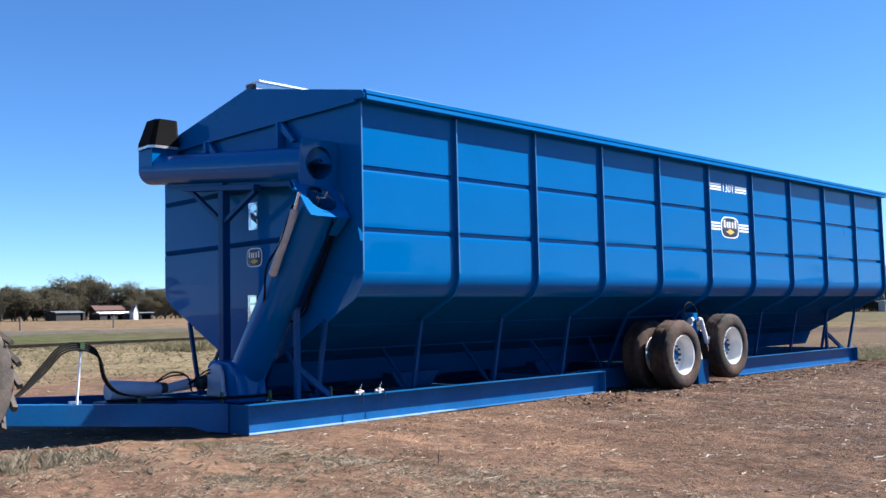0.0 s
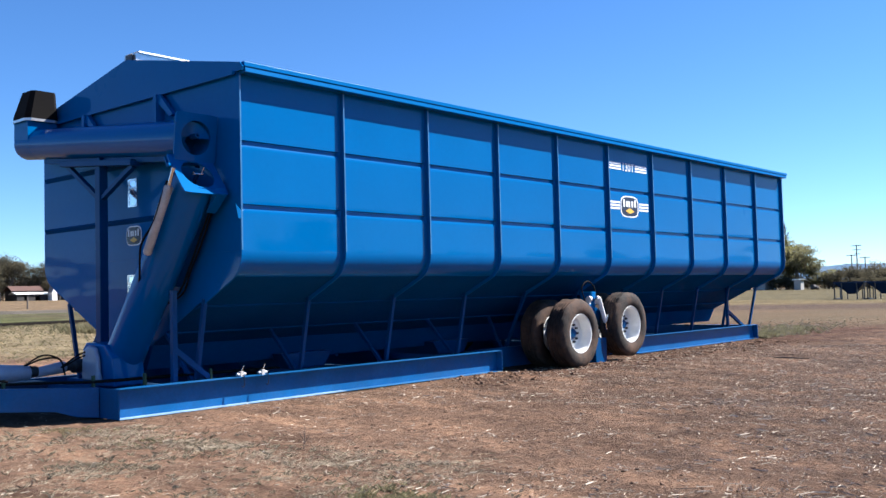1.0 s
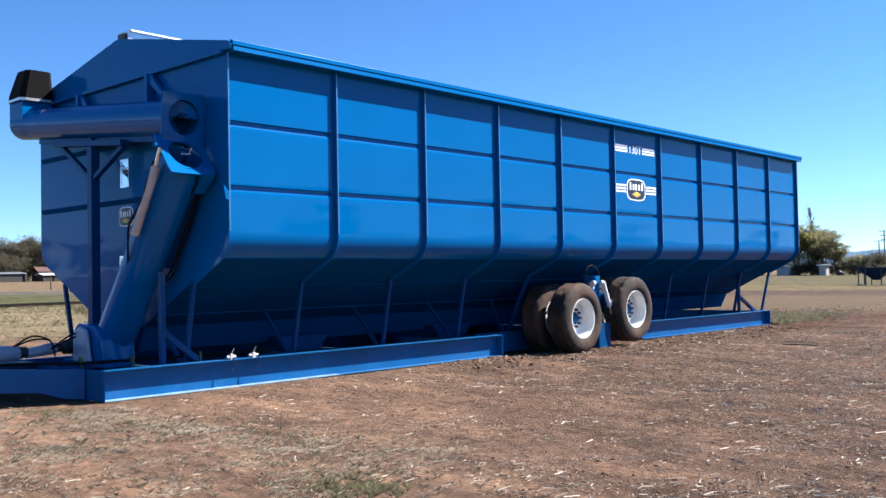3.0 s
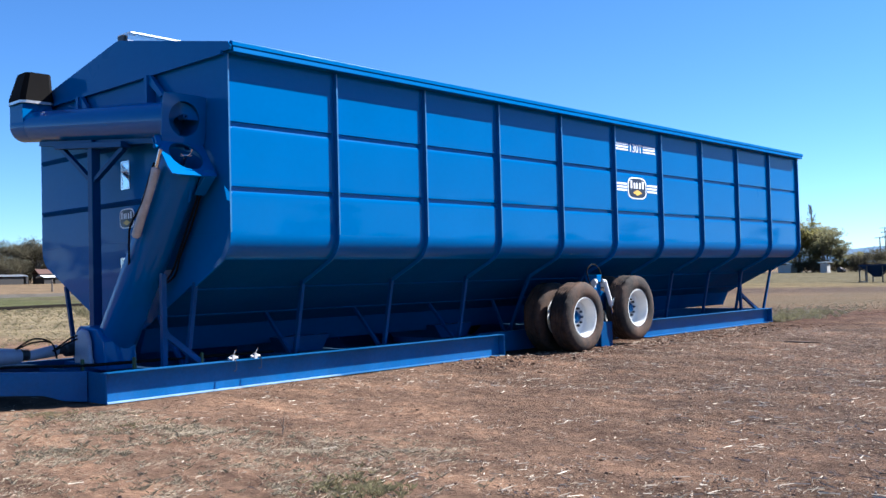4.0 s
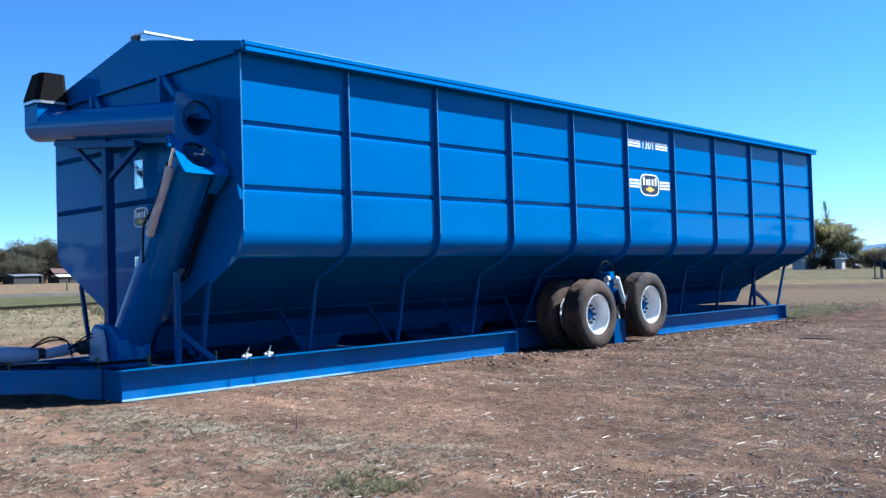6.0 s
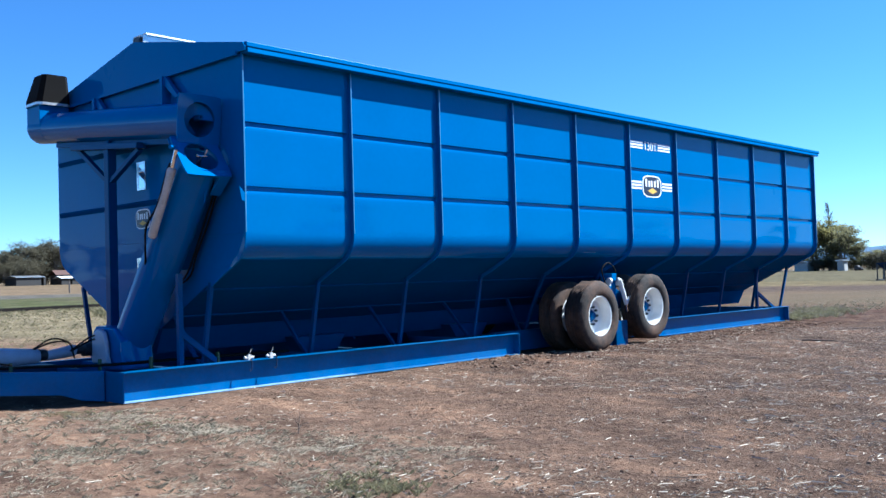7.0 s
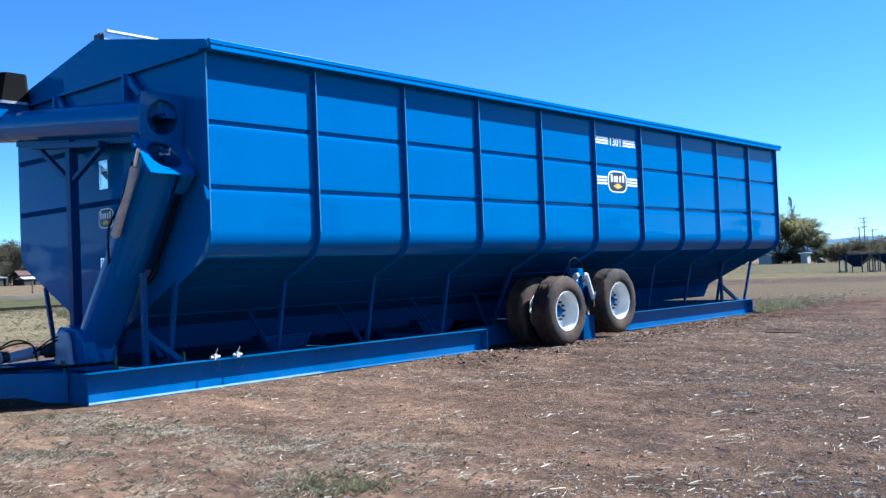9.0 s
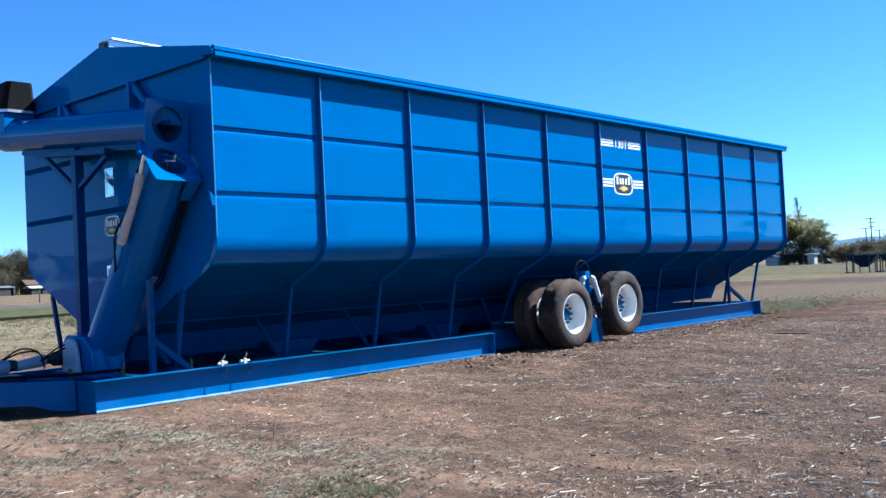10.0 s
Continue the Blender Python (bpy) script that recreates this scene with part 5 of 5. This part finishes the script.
# ---- power poles ----
def power_pole(x, y, h, arms):
    t = thing("power_pole", "tall timber power pole with cross-arms", "power pole", (x, y, ground_z(x, y) - 0.3), "power poles")
    part("pole", Geo().pipe([(0, 0, 0), (0, 0, h)], [0.22, 0.15], 10), M_pole, t, smooth=True)
    for k in range(arms):
        part("cross_arm", Geo().box(-0.07, 0.07, -1.5 + 0.25 * k, 1.5 - 0.25 * k, h - 0.35 - 1.3 * k, h - 0.17 - 1.3 * k), M_pole, t)
    return t


power_pole(300, 87.4, 13.0, 3)
power_pole(300, 89.0, 10.0, 1)
power_pole(300, 85.0, 9.2, 1)
power_pole(260, 94.6, 7.0, 0)

# ---- distant hills ----
g = Geo()
n = 60
for i in range(n + 1):
    a = radians(-30 + 68 * i / n)
    r = 3200
    x, y = r * math.cos(a), r * math.sin(a)
    h = 56 + 16 * noise.noise((i * 0.17, 0.4, 0)) + 8 * noise.noise((i * 0.6, 2.4, 0))
    g.v += [(x, y, -60), (x, y, h), (x * 1.15, y * 1.15, h * 0.9), (x * 1.15, y * 1.15, -60)]
for i in range(n):
    k = 4 * i
    g.f += [(k, k + 1, k + 5, k + 4), (k + 1, k + 2, k + 6, k + 5), (k + 2, k + 3, k + 7, k + 6)]
hills = part("backdrop", g, M_hill, smooth=True)
tagged(hills, "hazy blue range of low distant hills", "hills", kind="structure")

# ---- disused railway across the paddock ----
rl = thing("railway", "old dark railway line crossing the dry paddock", "railway")


def rail_y(x):
    return 34.0 + 0.18 * (x - 8)


for off in (-0.72, 0.72):
    g = Geo()
    xs_rail = list(range(-20, 84, 4))
    for x in xs_rail:
        y = rail_y(x) + off
        z = ground_z(x, y) + 0.02
        g.v += [(x, y - 0.06, z), (x, y + 0.06, z), (x, y + 0.06, z + 0.10), (x, y - 0.06, z + 0.10)]
    for i in range(len(xs_rail) - 1):
        k = 4 * i
        g.f += [(k + j, k + (j + 1) % 4, k + 4 + (j + 1) % 4, k + 4 + j) for j in range(4)]
    g.f += [(0, 1, 2, 3), tuple(len(g.v) - 4 + j for j in range(4))]
    part("rail", g, M_rail, rl)
g = Geo()
x = -20.0
while x < 80:
    y = rail_y(x)
    z = ground_z(x, y)
    g.beam((x - 0.2, y + 1.0, z - 0.02), (x + 0.2, y - 1.0, z - 0.02), 0.24, 0.08)
    x += 2.25
sl = part("sleeper", g, M_rail, rl)
tagged(sl, kind="stuff")

# fence posts along the road
fp = Geo().pipe([(0, 0, -0.2), (0, 0, 1.25)], [0.09, 0.075], 8)
first = part("fence_post", fp, M_pole)
tagged(first, "weathered grey timber fence post beside the road", "fence post", "roadside fence posts")
for i in range(14):
    x = -10 + 9.2 * i
    y = 80 + 0.05 * x
    m = Matrix.Translation((x, y, ground_z(x, y)))
    if i == 0:
        first.matrix_basis = m
    else:
        copy_thing(first, m)


# ---- litter on the soil ----
def scatter(name, label, category, mat, count, seed, spot, piece):
    rnd = random.Random(seed)
    verts, faces = [], []
    made = 0
    while made < count:
        where = spot(rnd)
        if where is None:
            continue
        v, f = piece(rnd, *where)
        k = len(verts)
        verts += v
        faces += [tuple(k + i for i in face) for face in f]
        made += 1
    me = bpy.data.meshes.new(name)
    me.from_pydata(verts, [], faces)
    me.materials.append(mat)
    ob = new(name, me)
    return tagged(ob, label, category, kind="stuff")


def blocked(x, y):
    return X0 - 0.1 < x < X1 + 0.1 and RAIL_Y - 0.03 < y < 5.0


def near_spot(rnd):
    """More near the way of the camera, thinning out with distance."""
    r = 4.4 + 16.0 * rnd.random() ** 1.15
    a = radians(rnd.uniform(-8, 92))
    x, y = -5.9 + r * math.cos(a), -8.3 + r * math.sin(a)
    if blocked(x, y):
        return None
    return x, y


def drift(x, y):
    """How thickly dead stalks lie: in drifts that run across the field, thicker to the east."""
    u, v = (x + y) * 0.7071, (x - y) * 0.7071
    d = 0.55 * noise.noise((u * 0.75, v * 0.38, 3.3)) + 0.5 * noise.noise((u * 1.9, v * 1.2, 7.7)) + 0.08 * (x - 0.5) - 0.04 * (y + 3)
    tangle = noise.noise((u * 5.2, v * 4.0, 1.9))
    return min(1.0, max(0.05, 0.36 + 1.0 * d + 0.75 * tangle))


def straw_spot(rnd):
    p = near_spot(rnd)
    if p is None:
        return None
    return p if rnd.random() < drift(*p) else None


def straw(rnd, x, y):
    ln = rnd.choice((0.009, 0.010, 0.012, 0.013, 0.015, 0.018, 0.022, 0.026, 0.032, 0.042, 0.060, 0.090)) * rnd.uniform(0.7, 1.35)
    w = rnd.uniform(0.0010, 0.0026) + 0.011 * ln
    a = rnd.uniform(0, math.pi)
    dx, dy = math.cos(a), math.sin(a)
    z = top_of(x, y) + 0.004
    t1, t2 = rnd.uniform(0, 0.016), rnd.uniform(0, 0.016)
    v = []
    for s, t in ((-0.5, t1), (0.5, t2)):
        cx, cy = x + dx * ln * s, y + dy * ln * s
        v += [(cx - dy * w, cy + dx * w, z + t), (cx + dy * w, cy - dx * w, z + t), (cx, cy, z + t + 1.3 * w)]
    return v, [(0, 1, 4, 3), (1, 2, 5, 4), (2, 0, 3, 5), (0, 2, 1), (3, 4, 5)]


scatter("straw_litter", "pale broken straw scattered over the soil", "straw", M_straw, 18500, 21, straw_spot, straw)


def clod(rnd, x, y):
    s = rnd.choice((0.003, 0.004, 0.005, 0.006, 0.008, 0.011, 0.016)) * rnd.uniform(0.7, 1.3)
    z = top_of(x, y) + s * 0.15
    a0 = rnd.uniform(0, 1.2)
    v = []
    sx, sy, turn = rnd.uniform(0.6, 1.5), rnd.uniform(0.6, 1.2), rnd.uniform(0, 3.1)
    for r, h in ((1.0, -0.05), (0.75, 0.32)):
        for k in range(5):
            a = a0 + 6.283 * k / 5
            q = s * r * rnd.uniform(0.7, 1.25)
            u, w = q * math.cos(a) * sx, q * math.sin(a) * sy
            v.append((x + u * math.cos(turn) - w * math.sin(turn), y + u * math.sin(turn) + w * math.cos(turn), z + s * h * rnd.uniform(0.6, 1.4)))
    v.append((x + rnd.gauss(0, 0.2) * s, y + rnd.gauss(0, 0.2) * s, z + s * 0.50))
    fs = [(k, (k + 1) % 5, 5 + (k + 1) % 5, 5 + k) for k in range(5)] + [(5 + k, 5 + (k + 1) % 5, 10) for k in range(5)]
    return v, fs


def chaff_spot(rnd):
    p = near_spot(rnd)
    return p if p and rnd.random() < drift(*p) ** 1.5 else None


def chaff(rnd, x, y):
    """A crumb of broken stalk or leaf, lying flat."""
    ln, w = rnd.uniform(0.006, 0.030), rnd.uniform(0.0012, 0.0035)
    a = rnd.uniform(0, math.pi)
    dx, dy = math.cos(a), math.sin(a)
    z = top_of(x, y) + 0.003
    t1, t2 = rnd.uniform(0, 0.008), rnd.uniform(0, 0.008)
    v = []
    for q, t in ((-0.5, t1), (0.5, t2)):
        cx, cy = x + dx * ln * q, y + dy * ln * q
        v += [(cx - dy * w, cy + dx * w, z + t), (cx + dy * w, cy - dx * w, z + t), (cx, cy, z + t + w)]
    return v, [(0, 1, 4, 3), (1, 2, 5, 4), (2, 0, 3, 5)]


scatter("chaff", "fine grey-brown chaff strewn in drifts over the soil", "straw", M_chaff, 42000, 45, chaff_spot, chaff)
scatter("soil_clods", "small red-brown clods lying on the soil", "soil", M_clod, 7000, 22, near_spot, clod)


def bank_spot(rnd):
    x, y = rnd.uniform(3.5, 14.6), rnd.gauss(-0.05, 0.4)
    return None if y > 0.5 or (5.1 < x < 9.4 and y > 0.2) else (x, y)


def lump(rnd, x, y):
    v, fs = clod(rnd, x, y)
    k = rnd.uniform(0.9, 2.8)
    z0 = top_of(x, y)
    return [(x + (a - x) * k, y + (b - y) * k, z0 + (c - z0) * k) for a, b, c in v], fs


scatter("turned_soil", "loose dark clods pushed up along the bottom rail", "soil", M_clod, 2600, 34, bank_spot, lump)


def tuft(height, width, blades, spread):
    def piece(rnd, x, y, k=1.0):
        z = top_of(x, y) - 0.01
        v, f = [], []
        for i in range(blades):
            a = rnd.uniform(0, 6.283)
            h = height * k * rnd.uniform(0.5, 1.2)
            lean = spread * rnd.uniform(0.2, 1.0) * h
            bx, by = x + rnd.gauss(0, 0.35) * height * 0.5, y + rnd.gauss(0, 0.35) * height * 0.5
            ca, sa = math.cos(a), math.sin(a)
            w = width * rnd.uniform(0.6, 1.2)
            n = len(v)
            v += [(bx - sa * w, by + ca * w, z), (bx + sa * w, by - ca * w, z), (bx + ca * lean * 0.4, by + sa * lean * 0.4, z + h * 0.6), (bx + ca * lean, by + sa * lean, z + h * 0.9)]
            f += [(n, n + 1, n + 2), (n + 1, n + 3, n + 2)]
        return v, f
    return piece


def patches(spots, fall):
    def spot(rnd):
        x, y, r, k = rnd.choice(spots)
        return x + rnd.gauss(0, r), y + rnd.gauss(0, r * fall), k
    return spot


dry_spots = [(-1.53, -1.75, 0.30, 0.8), (-1.6, -1.2, 0.35, 0.8), (-1.6, -0.2, 0.35, 0.7), (-2.6, -1.7, 0.25, 0.8), (-2.7, -3.1, 0.35, 0.7), (-1.6, -3.1, 0.45, 0.7), (-1.25, -2.7, 0.35, 0.6), (-2.0, -4.0, 0.40, 0.8), (-3.2, -0.3, 0.6, 1.0), (-3.0, 0.6, 0.5, 1.3), (-1.1, -3.6, 0.35, 0.6), (-3.6, -2.2, 0.4, 0.7)]
scatter("dry_tufts", "flattened grey-brown dry grass tufts on the soil", "grass", M_drygrass, 900, 23, patches(dry_spots, 0.8), tuft(0.045, 0.0022, 12, 1.8))


def fibre(rnd, x, y):
    """A thin flattened stalk."""
    ln = rnd.uniform(0.02, 0.07)
    w = rnd.uniform(0.0007, 0.0013)
    a = rnd.gauss(0.6, 0.7)
    dx, dy = math.cos(a), math.sin(a)
    z = top_of(x, y) + 0.003
    t1, t2 = rnd.uniform(0, 0.014), rnd.uniform(0, 0.02)
    v = []
    for s, t in ((-0.5, t1), (0.5, t2)):
        cx, cy = x + dx * ln * s, y + dy * ln * s
        v += [(cx - dy * w, cy + dx * w, z + t), (cx + dy * w, cy - dx * w, z + t), (cx, cy, z + t + 1.2 * w)]
    return v, [(0, 1, 4, 3), (1, 2, 5, 4), (2, 0, 3, 5)]


def thatch_spot(rnd):
    x, y, r, k = rnd.choice(dry_spots)
    x, y = x + rnd.gauss(0, r), y + rnd.gauss(0, r)
    return (x, y) if noise.noise((x * 2.2, y * 2.2, 8.1)) + rnd.uniform(-0.45, 0.30) > 0 else None


scatter("thatch", "grey flattened dead grass matted on the soil", "grass", M_thatch, 11000, 29, thatch_spot, fibre)
green_spots = [(-2.0, -4.05, 0.14, 1.5), (-2.03, -4.35, 0.12, 1.5), (-1.55, 0.0, 0.18, 0.9), (-1.75, 0.4, 0.12, 0.9), (-1.65, -0.9, 0.15, 0.9), (-1.6, -1.7, 0.2, 0.7)]
scatter("green_tufts", "short green weeds growing in the soil", "grass", M_grgrass, 300, 24, patches(green_spots, 0.9), tuft(0.032, 0.0018, 12, 1.3))
scatter("weed_clump", "dry upright weeds beneath the drawbar", "grass", M_drygrass, 60, 41, patches([(-3.55, 0.25, 0.22, 1.0), (-3.1, 0.15, 0.2, 0.8), (-3.9, 0.0, 0.2, 1.1)], 0.7), tuft(0.12, 0.003, 12, 0.7))
rear_spots = [(15.3, 0.55, 0.22, 1.5), (15.9, 0.72, 0.35, 1.5), (17.2, 1.05, 0.6, 1.4), (19.0, 1.5, 0.9, 1.3), (20.9, 2.1, 1.3, 1.2), (17.5, 1.8, 1.3, 1.0), (24, 2.8, 2.0, 0.9)]
scatter("field_edge_grass", "green-brown grass along the edge of the bare field", "grass", M_drygrass, 1100, 25, patches(rear_spots, 0.5), tuft(0.05, 0.004, 12, 1.8))
scatter("field_edge_weeds", "green weeds along the edge of the bare field", "grass", M_grgrass, 260, 26, patches(rear_spots[:4], 0.5), tuft(0.075, 0.005, 12, 1.4))


def paddock(rnd):
    y = 11 + 24 * rnd.random() ** 1.2
    return rnd.uniform(-6, 22), y, 1.0 + y / 40


scatter("paddock_grass", "dry yellow grass in the paddock behind the bin", "grass", M_paddock, 6000, 27, paddock, tuft(0.035, 0.004, 9, 1.8))


def paddock_green(rnd):
    x = rnd.uniform(-6, 40)
    return x, rail_y(x) - 2.6 + rnd.gauss(0, 1.3), 1.6


def paddock_tuft(rnd):
    x, y = rnd.uniform(-6, 24), 11 + 24 * rnd.random()
    return (x, y, 1.0 + y / 45) if noise.noise((x * 0.22, y * 0.22, 6.6)) + rnd.uniform(-0.3, 0.2) > 0 else None


scatter("paddock_weeds", "yellow-green weeds in patches across the dry paddock", "grass", M_grgrass, 1200, 43, paddock_tuft, tuft(0.06, 0.006, 9, 1.2))
scatter("railway_weeds", "green weeds beside the old railway line", "grass", M_grgrass, 1500, 28, paddock_green, tuft(0.06, 0.012, 8, 1.3))
scatter("grass_clump", "tall yellow-green grass clump beside the railway line", "grass", M_grgrass, 120, 33, patches([(11.6, 24.3, 0.7, 1.0), (12.7, 25.8, 0.8, 1.0)], 1.0), tuft(0.34, 0.012, 9, 0.6))
# a dry twig standing in the soil and a fallen stick
tw = Geo().pipe([(0, 0, 0), (0.01, 0, 0.1), (0.03, 0.01, 0.2)], [0.004, 0.003, 0.001], 5).pipe([(0.01, 0, 0.08), (-0.04, 0.02, 0.18)], [0.003, 0.001], 5).pipe([(0.0, 0, 0.05), (0.05, -0.02, 0.13)], [0.003, 0.001], 5)
twig = part("dry_twig", tw, M_bark)
twig.location = (-1.12, -2.3, top_of(-1.12, -2.3) - 0.02)
tagged(twig, "thin dry weed stalk standing in the soil", "twig")
stick = part("fallen_stick", Geo().pipe([(0, 0, 0), (0.08, -0.2, 0.015), (0.14, -0.42, 0.01), (0.23, -0.64, 0.0)], [0.009, 0.013, 0.012, 0.006], 7), M_pole, smooth=True)
stick.location = (9.55, -1.76, top_of(9.6, -2.0) + 0.008)
tagged(stick, "short dark fallen stick lying on the soil", "branch")
